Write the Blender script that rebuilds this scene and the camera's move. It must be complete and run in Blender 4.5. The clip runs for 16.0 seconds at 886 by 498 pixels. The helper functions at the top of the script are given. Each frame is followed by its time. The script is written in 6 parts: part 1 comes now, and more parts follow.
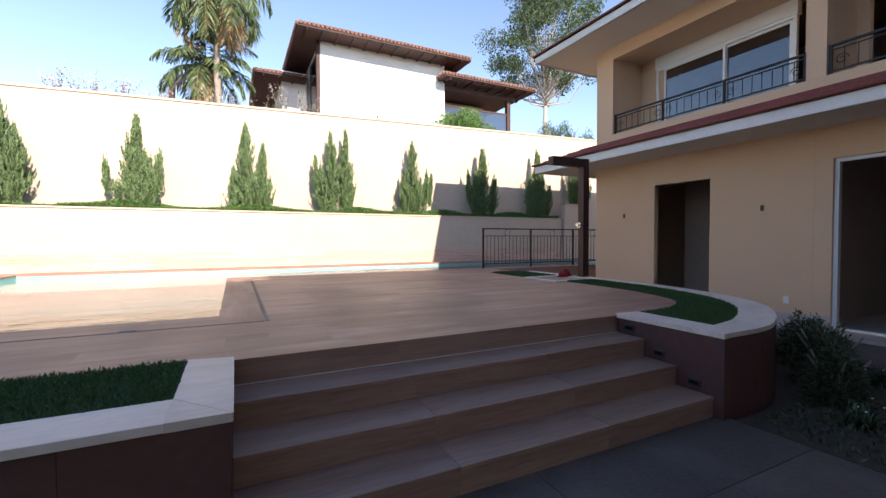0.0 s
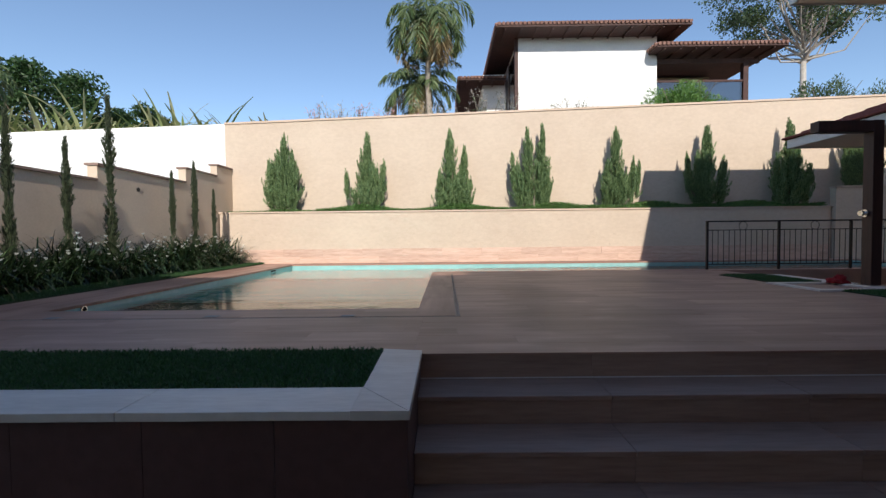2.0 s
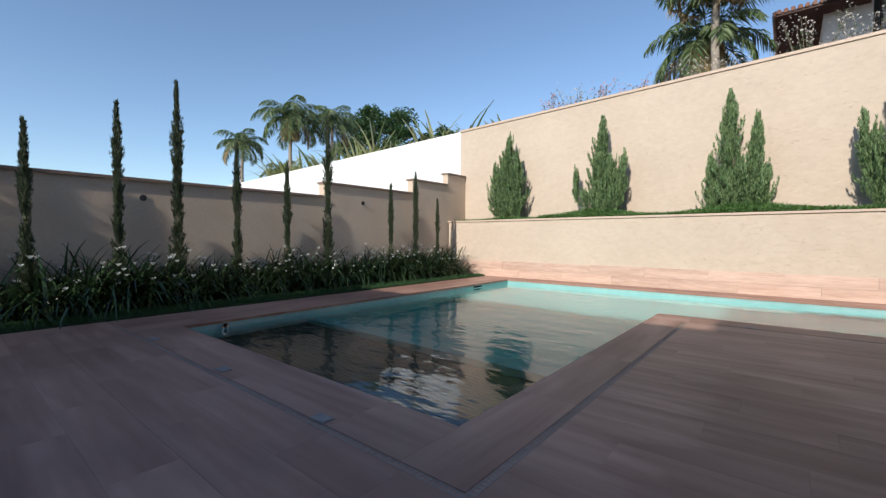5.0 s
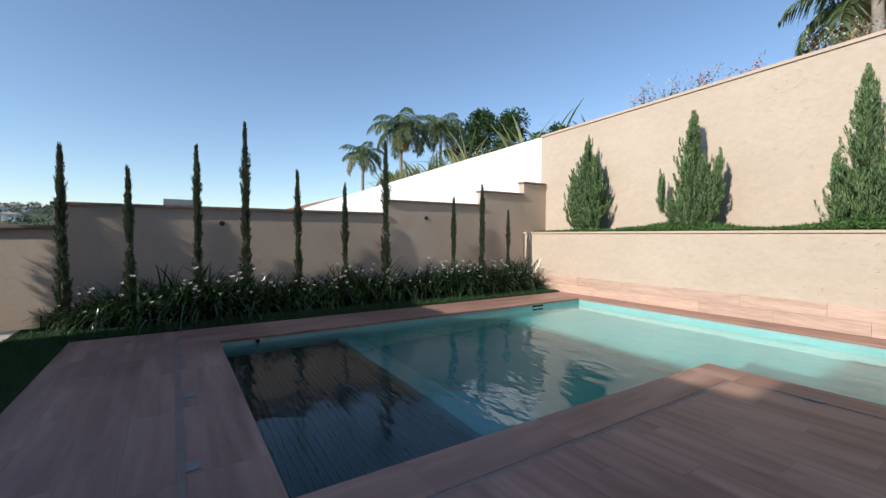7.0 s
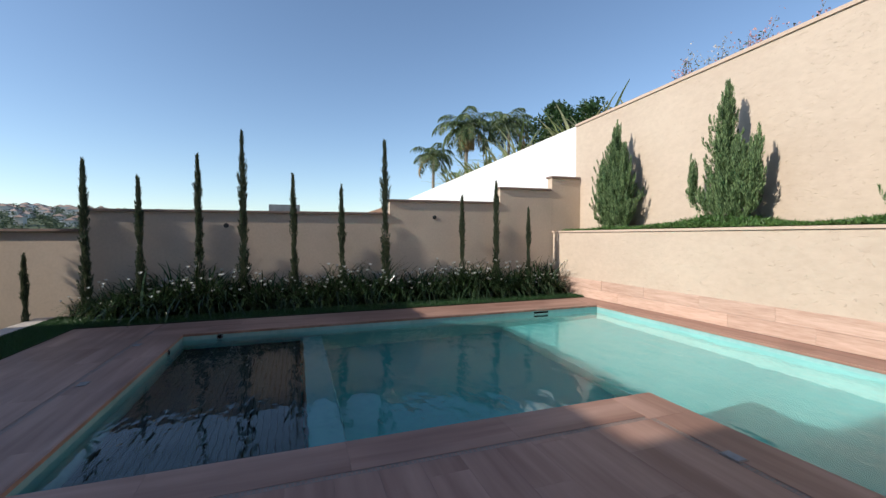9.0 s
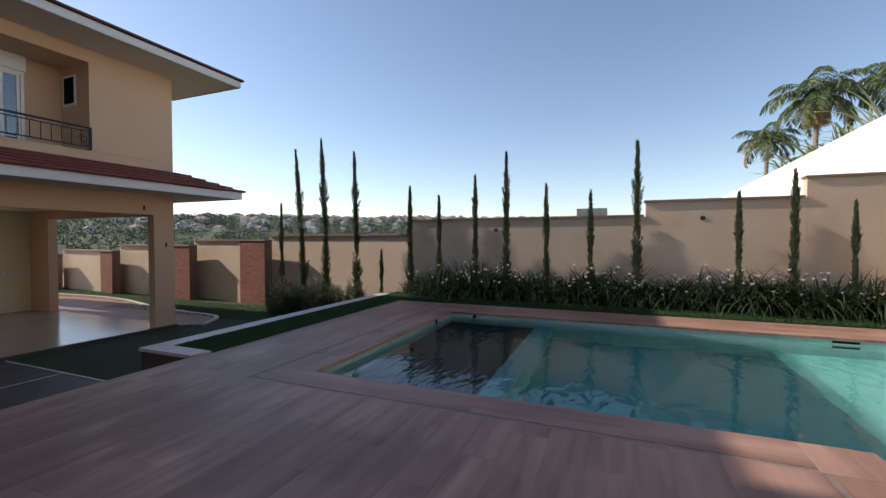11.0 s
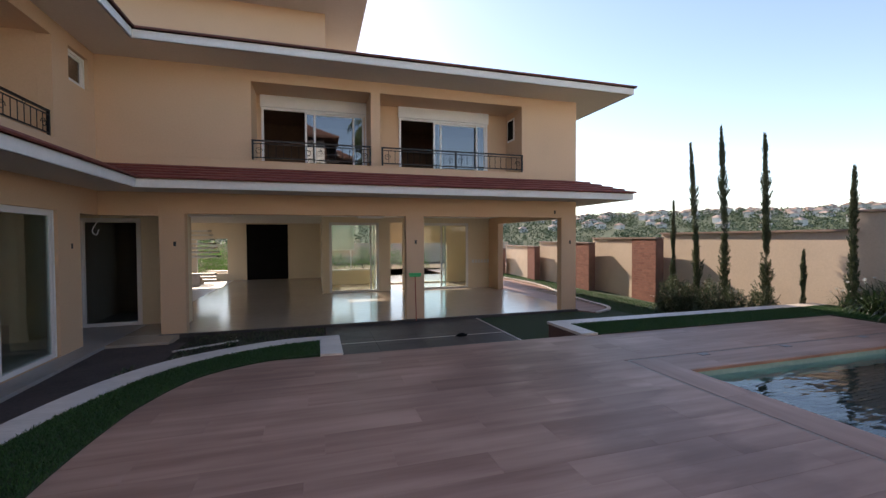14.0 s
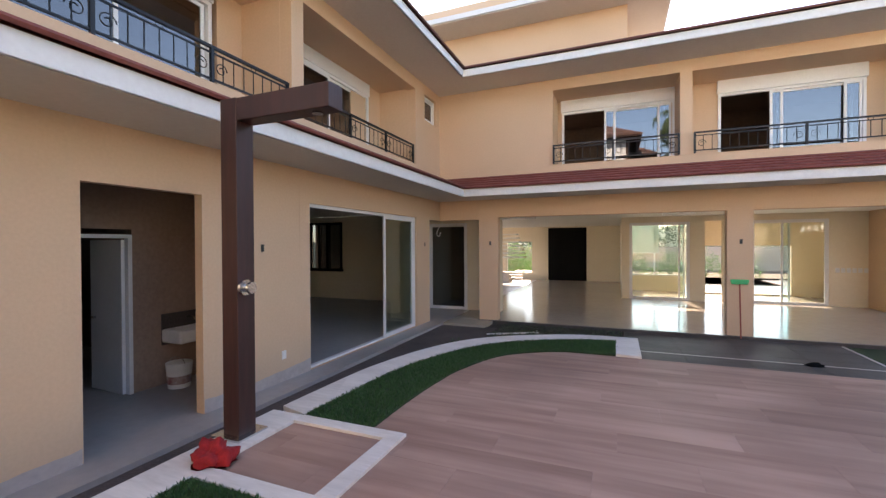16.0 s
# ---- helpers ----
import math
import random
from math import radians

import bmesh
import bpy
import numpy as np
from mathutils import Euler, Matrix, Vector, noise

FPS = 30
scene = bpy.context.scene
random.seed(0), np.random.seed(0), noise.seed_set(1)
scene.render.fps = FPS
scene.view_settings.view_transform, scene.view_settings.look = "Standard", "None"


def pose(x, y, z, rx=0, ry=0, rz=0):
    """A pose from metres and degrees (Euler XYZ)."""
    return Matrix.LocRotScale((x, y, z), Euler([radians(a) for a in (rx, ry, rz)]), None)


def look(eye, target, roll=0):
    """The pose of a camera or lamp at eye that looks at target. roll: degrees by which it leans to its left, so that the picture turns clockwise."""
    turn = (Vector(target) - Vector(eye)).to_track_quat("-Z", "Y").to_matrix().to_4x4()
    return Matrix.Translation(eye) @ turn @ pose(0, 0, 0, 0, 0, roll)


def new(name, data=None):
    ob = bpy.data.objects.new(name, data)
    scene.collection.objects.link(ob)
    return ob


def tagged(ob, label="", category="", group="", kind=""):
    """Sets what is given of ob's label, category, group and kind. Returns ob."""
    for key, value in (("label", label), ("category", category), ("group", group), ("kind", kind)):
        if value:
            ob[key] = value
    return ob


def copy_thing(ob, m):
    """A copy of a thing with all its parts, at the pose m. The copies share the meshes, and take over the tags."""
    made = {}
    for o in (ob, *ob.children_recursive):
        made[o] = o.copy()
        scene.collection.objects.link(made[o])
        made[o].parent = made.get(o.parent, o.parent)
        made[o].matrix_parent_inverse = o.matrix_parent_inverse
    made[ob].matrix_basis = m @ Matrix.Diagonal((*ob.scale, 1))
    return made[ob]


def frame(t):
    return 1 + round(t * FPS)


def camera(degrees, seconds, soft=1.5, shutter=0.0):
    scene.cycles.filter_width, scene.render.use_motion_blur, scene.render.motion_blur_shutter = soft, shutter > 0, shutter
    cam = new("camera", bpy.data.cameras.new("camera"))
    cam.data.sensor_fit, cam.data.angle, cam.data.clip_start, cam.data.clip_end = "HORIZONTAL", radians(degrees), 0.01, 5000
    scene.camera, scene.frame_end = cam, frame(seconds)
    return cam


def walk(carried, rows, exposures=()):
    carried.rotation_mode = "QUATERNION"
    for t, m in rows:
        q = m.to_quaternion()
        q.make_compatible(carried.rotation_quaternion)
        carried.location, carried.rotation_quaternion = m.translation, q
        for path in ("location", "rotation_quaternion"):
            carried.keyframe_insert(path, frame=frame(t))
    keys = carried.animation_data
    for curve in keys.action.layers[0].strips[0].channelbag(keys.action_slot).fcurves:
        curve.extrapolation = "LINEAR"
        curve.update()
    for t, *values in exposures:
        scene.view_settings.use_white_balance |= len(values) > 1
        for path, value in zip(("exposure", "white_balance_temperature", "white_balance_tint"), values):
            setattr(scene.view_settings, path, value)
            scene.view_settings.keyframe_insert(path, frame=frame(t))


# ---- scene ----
cam = camera(93.1, 16.0, soft=1.4)
PATH = [
    (0, (0.176, -4.843, 0.79), (1.063, -3.051, 0.74), -0.1),
    (0.5, (0.154, -4.869, 0.796), (0.825, -2.985, 0.75), -0.3),
    (1, (0.16, -4.863, 0.804), (0.609, -2.914, 0.754), -0.4),
    (1.5, (0.233, -4.812, 0.805), (0.446, -2.824, 0.753), -0.5),
    (2, (0.33, -4.608, 0.792), (0.315, -2.609, 0.73), -0.6),
    (2.5, (0.439, -4.276, 0.843), (0.255, -2.286, 0.766), -0.8),
    (3, (0.642, -3.763, 0.838), (0.232, -1.807, 0.762), -1.3),
    (3.5, (0.814, -3.237, 0.806), (0.143, -1.354, 0.735), -1.1),
    (4, (1.008, -2.704, 0.788), (0.16, -0.894, 0.722), -0.8),
    (4.5, (1.231, -2.256, 0.911), (0.167, -0.564, 0.847), -0.7),
    (5, (1.444, -1.864, 1.066), (0.172, -0.321, 1.013), 0.2),
    (7.5, (2.584, -0.032, 1.5), (0.855, 0.97, 1.429), -0.1),
    (8, (2.697, 0.559, 1.482), (0.922, 1.477, 1.408), -0.1),
    (10.5, (3.643, 2.801, 1.46), (1.663, 2.52, 1.417), -0.2),
    (11, (3.747, 3.072, 1.454), (1.898, 2.311, 1.409), -0.1),
    (11.5, (3.747, 3.226, 1.435), (2.083, 2.117, 1.39), -0.3),
    (12, (3.724, 3.396, 1.476), (2.293, 2.0, 1.417), -0.2),
    (12.5, (3.735, 3.47, 1.474), (2.518, 1.884, 1.414), 0.0),
    (13, (3.841, 3.511, 1.46), (2.817, 1.795, 1.408), -0.1),
    (13.5, (3.918, 3.57, 1.475), (3.111, 1.741, 1.423), -0.3),
    (14, (3.98, 3.635, 1.471), (3.401, 1.721, 1.42), -0.3),
    (14.5, (3.954, 3.634, 1.448), (3.659, 1.656, 1.403), -0.4),
    (15, (3.888, 3.631, 1.448), (3.939, 1.632, 1.405), -0.5),
    (15.5, (3.911, 3.648, 1.421), (4.275, 1.681, 1.384), -0.3),
    (16, (3.94, 3.601, 1.34), (4.703, 1.752, 1.321), -0.3),
]
EXPOSURES = [(0.0, 1.2, 7050, 18), (1.0, 0.66, 6950, 17), (1.5, 0.45, 6700, 12), (2.5, 0.15, 6500, 10), (5.0, 0.2, 6400, 9), (8.2, 0.2, 6400, 9), (10.5, 0.31, 7000, 13), (12.0, 0.48, 7450, 17), (13.0, 0.64, 7500, 17), (14.5, 1.25, 7600, 18), (16.0, 2.12, 7900, 19)]
walk(cam, [(t, look(eye, target, roll)) for t, eye, target, roll in PATH], EXPOSURES)

# ---- world and sun ----
SUN_TO = Vector((0.57, -5.0, 2.88)).normalized()
world = bpy.data.worlds.new("sky")
scene.world = world
world.use_nodes = True
wn = world.node_tree.nodes
sky = wn.new("ShaderNodeTexSky")
sky.sky_type, sky.sun_disc = "NISHITA", False
sky.sun_elevation = math.asin(SUN_TO.z)
sky.sun_rotation = math.atan2(SUN_TO.x, SUN_TO.y)
sky.air_density, sky.dust_density, sky.ozone_density, sky.altitude = 1.0, 0.4, 2.2, 600
wn["Background"].inputs["Strength"].default_value = 0.15
world.node_tree.links.new(sky.outputs[0], wn["Background"].inputs["Color"])
sun = new("sun", bpy.data.lights.new("sun", "SUN"))
sun.data.energy, sun.data.angle, sun.data.color = 4.2, radians(0.55), (1.0, 0.93, 0.83)
sun.matrix_world = look(SUN_TO * 40, (0, 0, 0))

# ---- materials ----


def surface(name, a, b, rough=0.7, big=0.6, fine=18.0, bump=0.15, metal=0.0, stretch=(1, 1, 1), rand=0.0, bump_scale=None, spec=0.5, dirt=None):
    """A procedural surface: colour between a and b by two scales of noise, with fine relief."""
    m = bpy.data.materials.new(name)
    m.use_nodes = True
    t, L = m.node_tree, m.node_tree.links
    n = t.nodes
    bs = n["Principled BSDF"]
    geo, mp = n.new("ShaderNodeNewGeometry"), n.new("ShaderNodeMapping")
    mp.inputs["Scale"].default_value = stretch
    L.new(geo.outputs["Position"], mp.inputs["Vector"])
    vec = mp.outputs["Vector"]
    if rand:
        inf, mul = n.new("ShaderNodeObjectInfo"), n.new("ShaderNodeMath")
        mul.operation = "MULTIPLY"
        mul.inputs[1].default_value = 37.0
        L.new(inf.outputs["Random"], mul.inputs[0])
        add = n.new("ShaderNodeVectorMath")
        add.operation = "ADD"
        L.new(vec, add.inputs[0])
        L.new(mul.outputs[0], add.inputs[1])
        vec = add.outputs[0]
    n1, n2 = n.new("ShaderNodeTexNoise"), n.new("ShaderNodeTexNoise")
    n1.inputs["Scale"].default_value, n1.inputs["Detail"].default_value = big, 4
    n2.inputs["Scale"].default_value, n2.inputs["Detail"].default_value = fine, 5
    L.new(vec, n1.inputs["Vector"])
    L.new(vec, n2.inputs["Vector"])
    mixf = n.new("ShaderNodeMix")
    mixf.inputs[0].default_value = 0.5
    L.new(n1.outputs[0], mixf.inputs[2])
    L.new(n2.outputs[0], mixf.inputs[3])
    ramp = n.new("ShaderNodeMapRange")
    ramp.inputs[1].default_value, ramp.inputs[2].default_value = 0.36, 0.64
    L.new(mixf.outputs[0], ramp.inputs[0])
    col = n.new("ShaderNodeMix")
    col.data_type = "RGBA"
    col.inputs[6].default_value, col.inputs[7].default_value = (*a, 1), (*b, 1)
    L.new(ramp.outputs[0], col.inputs[0])
    out = col.outputs[2]
    if dirt:
        n4, r4 = n.new("ShaderNodeTexNoise"), n.new("ShaderNodeMapRange")
        n4.inputs["Scale"].default_value, n4.inputs["Detail"].default_value = dirt[1], 6
        L.new(geo.outputs["Position"], n4.inputs["Vector"])
        low = dirt[3] if len(dirt) > 3 else 0.55
        r4.inputs[1].default_value, r4.inputs[2].default_value, r4.inputs[4].default_value = low, low + 0.2, dirt[2]
        L.new(n4.outputs[0], r4.inputs[0])
        dm = n.new("ShaderNodeMix")
        dm.data_type = "RGBA"
        L.new(r4.outputs[0], dm.inputs[0])
        L.new(out, dm.inputs[6])
        dm.inputs[7].default_value = (*dirt[0], 1)
        out = dm.outputs[2]
    if rand:
        hsv, mr = n.new("ShaderNodeHueSaturation"), n.new("ShaderNodeMapRange")
        mr.inputs[3].default_value, mr.inputs[4].default_value = 1 - rand, 1 + rand
        L.new(inf.outputs["Random"], mr.inputs[0])
        L.new(mr.outputs[0], hsv.inputs["Value"])
        L.new(out, hsv.inputs["Color"])
        out = hsv.outputs[0]
    L.new(out, bs.inputs["Base Color"])
    bs.inputs["Roughness"].default_value, bs.inputs["Metallic"].default_value = rough, metal
    bs.inputs["Specular IOR Level"].default_value = spec
    if bump:
        bp = n.new("ShaderNodeBump")
        bp.inputs["Strength"].default_value, bp.inputs["Distance"].default_value = bump, 0.02
        if bump_scale:
            n3 = n.new("ShaderNodeTexNoise")
            n3.inputs["Scale"].default_value, n3.inputs["Detail"].default_value = bump_scale, 6
            L.new(vec, n3.inputs["Vector"])
            L.new(n3.outputs[0], bp.inputs["Height"])
        else:
            L.new(n2.outputs[0], bp.inputs["Height"])
        L.new(bp.outputs[0], bs.inputs["Normal"])
    return m


def leafy(name, a, b, rough=0.55, trans=0.3):
    """Foliage whose colour varies from leaf to leaf, with a little light passing through."""
    m = bpy.data.materials.new(name)
    m.use_nodes = True
    t, L = m.node_tree, m.node_tree.links
    n = t.nodes
    bs = n["Principled BSDF"]
    geo, col = n.new("ShaderNodeNewGeometry"), n.new("ShaderNodeMix")
    col.data_type = "RGBA"
    col.inputs[6].default_value, col.inputs[7].default_value = (*a, 1), (*b, 1)
    L.new(geo.outputs["Random Per Island"], col.inputs[0])
    L.new(col.outputs[2], bs.inputs["Base Color"])
    bs.inputs["Roughness"].default_value = rough
    tr, mx = n.new("ShaderNodeBsdfTranslucent"), n.new("ShaderNodeMixShader")
    mx.inputs[0].default_value = trans
    L.new(col.outputs[2], tr.inputs["Color"])
    L.new(bs.outputs[0], mx.inputs[1])
    L.new(tr.outputs[0], mx.inputs[2])
    L.new(mx.outputs[0], n["Material Output"].inputs["Surface"])
    return m


def glassy(name, tint, low, high, rough=0.0):
    m = bpy.data.materials.new(name)
    m.use_nodes = True
    t, L = m.node_tree, m.node_tree.links
    n = t.nodes
    n.remove(n["Principled BSDF"])
    tr, gl, lw, mx = n.new("ShaderNodeBsdfTransparent"), n.new("ShaderNodeBsdfGlossy"), n.new("ShaderNodeLayerWeight"), n.new("ShaderNodeMixShader")
    pw, fr = n.new("ShaderNodeMath"), n.new("ShaderNodeMapRange")
    pw.operation = "POWER"
    pw.inputs[1].default_value = 3.0
    L.new(lw.outputs["Facing"], pw.inputs[0])
    L.new(pw.outputs[0], fr.inputs[0])
    tr.inputs[0].default_value = (*tint, 1)
    gl.inputs["Roughness"].default_value = rough
    fr.inputs[3].default_value, fr.inputs[4].default_value = low, high
    L.new(fr.outputs[0], mx.inputs[0])
    L.new(tr.outputs[0], mx.inputs[1])
    L.new(gl.outputs[0], mx.inputs[2])
    L.new(mx.outputs[0], n["Material Output"].inputs["Surface"])
    return m


def water_material():
    m = bpy.data.materials.new("pool_water")
    m.use_nodes = True
    t, L = m.node_tree, m.node_tree.links
    n = t.nodes
    bs = n["Principled BSDF"]
    bs.inputs["Base Color"].default_value = (0.52, 0.91, 0.92, 1)
    bs.inputs["Roughness"].default_value, bs.inputs["IOR"].default_value = 0.0, 1.33
    bs.inputs["Transmission Weight"].default_value = 1.0
    geo, n1, n2, mx, bp = n.new("ShaderNodeNewGeometry"), n.new("ShaderNodeTexNoise"), n.new("ShaderNodeTexNoise"), n.new("ShaderNodeMix"), n.new("ShaderNodeBump")
    mp = n.new("ShaderNodeMapping")
    mp.inputs["Scale"].default_value = (0.8, 1.6, 1)
    mp.inputs["Rotation"].default_value = (0, 0, 0.5)
    L.new(geo.outputs["Position"], mp.inputs["Vector"])
    n1.inputs["Scale"].default_value, n1.inputs["Detail"].default_value = 2.2, 2
    n2.inputs["Scale"].default_value, n2.inputs["Detail"].default_value = 6.5, 2
    L.new(mp.outputs[0], n1.inputs["Vector"])
    L.new(mp.outputs[0], n2.inputs["Vector"])
    mx.inputs[0].default_value = 0.25
    L.new(n1.outputs[0], mx.inputs[2])
    L.new(n2.outputs[0], mx.inputs[3])
    bp.inputs["Strength"].default_value, bp.inputs["Distance"].default_value = 0.35, 0.05
    L.new(mx.outputs[0], bp.inputs["Height"])
    L.new(bp.outputs[0], bs.inputs["Normal"])
    return m


M_STUCCO = surface("beige_textured_render", (0.52, 0.42, 0.33), (0.585, 0.48, 0.38), 0.9, 0.7, 8, 0.25, bump_scale=14, stretch=(1, 1, 1.7), dirt=((0.47, 0.365, 0.285), 0.9, 0.25))


def gouge(m, threshold=0.655):
    """Adds sparse short trowel scratches, pressed into the render at slightly varied slants."""
    t, L = m.node_tree, m.node_tree.links
    n = t.nodes
    geo, mp, dn, no, mr, bp = (n.new("ShaderNode" + k) for k in ("NewGeometry", "Mapping", "TexNoise", "TexNoise", "MapRange", "Bump"))
    mp.inputs["Scale"].default_value = (4.6, 4.6, 10.5)
    mp.inputs["Rotation"].default_value = (0, 0.22, 0)
    L.new(geo.outputs["Position"], mp.inputs["Vector"])
    no.inputs["Scale"].default_value, no.inputs["Detail"].default_value, no.inputs["Distortion"].default_value = 2.6, 1.5, 1.1
    L.new(mp.outputs[0], no.inputs["Vector"])
    mr.inputs[1].default_value, mr.inputs[2].default_value = threshold, threshold + 0.06
    mr.inputs[3].default_value, mr.inputs[4].default_value = 1.0, 0.0
    L.new(no.outputs[0], mr.inputs[0])
    bp.inputs["Strength"].default_value, bp.inputs["Distance"].default_value = 0.55, 0.018
    L.new(mr.outputs[0], bp.inputs["Height"])
    bs = n["Principled BSDF"]
    old = bs.inputs["Normal"].links[0].from_socket
    L.new(old, bp.inputs["Normal"])
    L.new(bp.outputs[0], bs.inputs["Normal"])


gouge(M_STUCCO)
M_WALL = surface("beige_paint", (0.615, 0.42, 0.275), (0.665, 0.46, 0.305), 0.75, 0.5, 30, 0.06, dirt=((0.45, 0.33, 0.22), 0.8, 0.18))
M_WWALL = surface("beige_rough_paint", (0.56, 0.445, 0.34), (0.63, 0.505, 0.395), 0.85, 0.8, 22, 0.10, dirt=((0.36, 0.29, 0.23), 1.1, 0.3))
M_WHITE = surface("white_paint", (0.66, 0.65, 0.64), (0.73, 0.72, 0.71), 0.6, 1.0, 20, 0.05)
M_NBWHITE = surface("white_lime_render", (0.80, 0.80, 0.80), (0.86, 0.86, 0.86), 0.8, 0.8, 15, 0.15)
M_SOFFIT = surface("soffit_paint", (0.64, 0.585, 0.53), (0.70, 0.645, 0.59), 0.8, 0.5, 20, 0.05)
M_CAP = surface("coping_render", (0.52, 0.40, 0.31), (0.60, 0.47, 0.37), 0.8, 1.5, 25, 0.1)
M_DARKCAP = surface("brown_coping", (0.22, 0.15, 0.12), (0.30, 0.21, 0.17), 0.8, 1.5, 25, 0.15)
M_PLANK = surface("wood_look_porcelain", (0.25, 0.134, 0.100), (0.44, 0.270, 0.208), 0.46, 0.55, 1.7, 0.03, spec=0.24, stretch=(0.5, 5.5, 5.5), rand=0.03, dirt=((0.19, 0.108, 0.085), 0.6, 0.6, 0.47))
M_PLANKY = surface("wood_look_porcelain_turned", (0.25, 0.134, 0.100), (0.44, 0.270, 0.208), 0.46, 0.55, 1.7, 0.03, spec=0.24, stretch=(5.5, 0.5, 5.5), rand=0.03, dirt=((0.19, 0.108, 0.085), 0.6, 0.6, 0.47))


def wet_patch(m, cx, cy, rx, ry):
    """A damp, streaky patch with a ragged outline on the paving, its change of sheen painted as darker colour."""
    t, L = m.node_tree, m.node_tree.links
    n = t.nodes
    geo, mp, no, mx, ln, mr, mul = (n.new("ShaderNode" + k) for k in ("NewGeometry", "Mapping", "TexNoise", "Mix", "VectorMath", "MapRange", "Mix"))
    mp.inputs["Location"].default_value = (-cx / rx, -cy / ry, 0)
    mp.inputs["Scale"].default_value = (1 / rx, 1 / ry, 0)
    L.new(geo.outputs["Position"], mp.inputs["Vector"])
    ln.operation = "LENGTH"
    L.new(mp.outputs[0], ln.inputs[0])
    sm = n.new("ShaderNodeMapping")
    sm.inputs["Scale"].default_value = (0.9, 3.0, 1)
    L.new(geo.outputs["Position"], sm.inputs["Vector"])
    no.inputs["Scale"].default_value, no.inputs["Detail"].default_value = 1.3, 5
    L.new(sm.outputs[0], no.inputs["Vector"])
    ad = n.new("ShaderNodeMath")
    ad.operation = "MULTIPLY_ADD"
    L.new(no.outputs[0], ad.inputs[0])
    ad.inputs[1].default_value = 2.6
    L.new(ln.outputs["Value"], ad.inputs[2])
    mr.inputs[1].default_value, mr.inputs[2].default_value, mr.inputs[3].default_value, mr.inputs[4].default_value = 1.9, 2.3, 0.4, 0.0
    L.new(ad.outputs[0], mr.inputs[0])
    mul.data_type = "RGBA"
    bs = n["Principled BSDF"]
    L.new(bs.inputs["Base Color"].links[0].from_socket, mul.inputs[6])
    # Dark red-brown stands in for the weaker reflection on the damp planks.
    mul.inputs[7].default_value = (0.12, 0.056, 0.042, 1)
    L.new(mr.outputs[0], mul.inputs[0])
    L.new(mul.outputs[2], bs.inputs["Base Color"])


wet_patch(M_PLANK, 1.4, 0.2, 0.6, 2.4)
M_BAND = surface("wood_look_wall_tile", (0.47, 0.31, 0.235), (0.63, 0.45, 0.36), 0.55, 1.2, 5, 0.08, stretch=(1.0, 9, 10), rand=0.10)
M_GROUT = surface("grout", (0.31, 0.185, 0.145), (0.37, 0.23, 0.185), 0.9, 3, 40, 0.1)
M_STAIR = surface("stair_porcelain", (0.20, 0.115, 0.085), (0.30, 0.185, 0.145), 0.45, 0.8, 5, 0.06, stretch=(0.9, 9, 9), rand=0.08)
M_WINE = surface("wine_cladding", (0.07, 0.03, 0.027), (0.10, 0.045, 0.04), 0.55, 1.0, 14, 0.15, rand=0.12)
M_MARBLE = surface("pale_travertine", (0.52, 0.46, 0.415), (0.65, 0.59, 0.54), 0.45, 1.2, 8, 0.06, stretch=(1, 5, 1), rand=0.05)
M_GRANITE = surface("dark_slate", (0.054, 0.045, 0.042), (0.094, 0.079, 0.073), 0.55, 0.8, 40, 0.15, rand=0.08, dirt=((0.135, 0.115, 0.105), 1.6, 0.5, 0.5), spec=0.35)
M_SOIL = surface("dark_soil", (0.03, 0.022, 0.016), (0.06, 0.045, 0.032), 0.95, 3, 30, 0.8)
M_TURF = surface("turf", (0.011, 0.030, 0.007), (0.022, 0.050, 0.012), 0.9, 2, 60, 0.8)
M_GROUND = surface("rough_ground", (0.06, 0.085, 0.042), (0.095, 0.115, 0.06), 0.95, 0.02, 0.3, 0.3)
M_EARTH = surface("red_earth", (0.20, 0.11, 0.07), (0.28, 0.17, 0.11), 0.95, 0.3, 6, 0.4)
M_TILE = surface("pool_tile", (0.012, 0.255, 0.295), (0.030, 0.315, 0.35), 0.3, 1.0, 12, 0.03)
# Paler copy of the pool tile: sunlight on shelf and bench put into the colour.
M_TILELIT = surface("lit_pool_tile", (0.12, 0.345, 0.35), (0.17, 0.405, 0.405), 0.3, 1.0, 12, 0.03)
M_TILEDARK = surface("pool_tile_band", (0.25, 0.45, 0.445), (0.33, 0.53, 0.52), 0.25, 1.0, 12, 0.03)
M_WATER = water_material()
M_METAL = surface("black_iron", (0.012, 0.013, 0.015), (0.022, 0.023, 0.026), 0.4, 3, 40, 0.05, metal=0.6)
M_STEEL = surface("brushed_steel", (0.55, 0.55, 0.55), (0.65, 0.65, 0.65), 0.25, 3, 40, 0.03, metal=1.0)
M_ALU = surface("white_aluminium", (0.74, 0.74, 0.74), (0.80, 0.80, 0.80), 0.35, 2, 30, 0.02)
M_WOODDARK = surface("dark_stained_timber", (0.022, 0.0058, 0.0048), (0.042, 0.011, 0.009), 0.5, 1.5, 5, 0.12, stretch=(6, 6, 0.7))
M_ROOFRED = surface("red_clay_tile", (0.15, 0.035, 0.028), (0.24, 0.065, 0.05), 0.75, 2.5, 18, 0.3)
M_ROOFDARK = surface("dark_brown_tile", (0.10, 0.035, 0.03), (0.16, 0.06, 0.05), 0.8, 2, 18, 0.3)
M_NBROOF = surface("weathered_clay_tile", (0.19, 0.095, 0.072), (0.33, 0.19, 0.15), 0.85, 2, 14, 0.3)
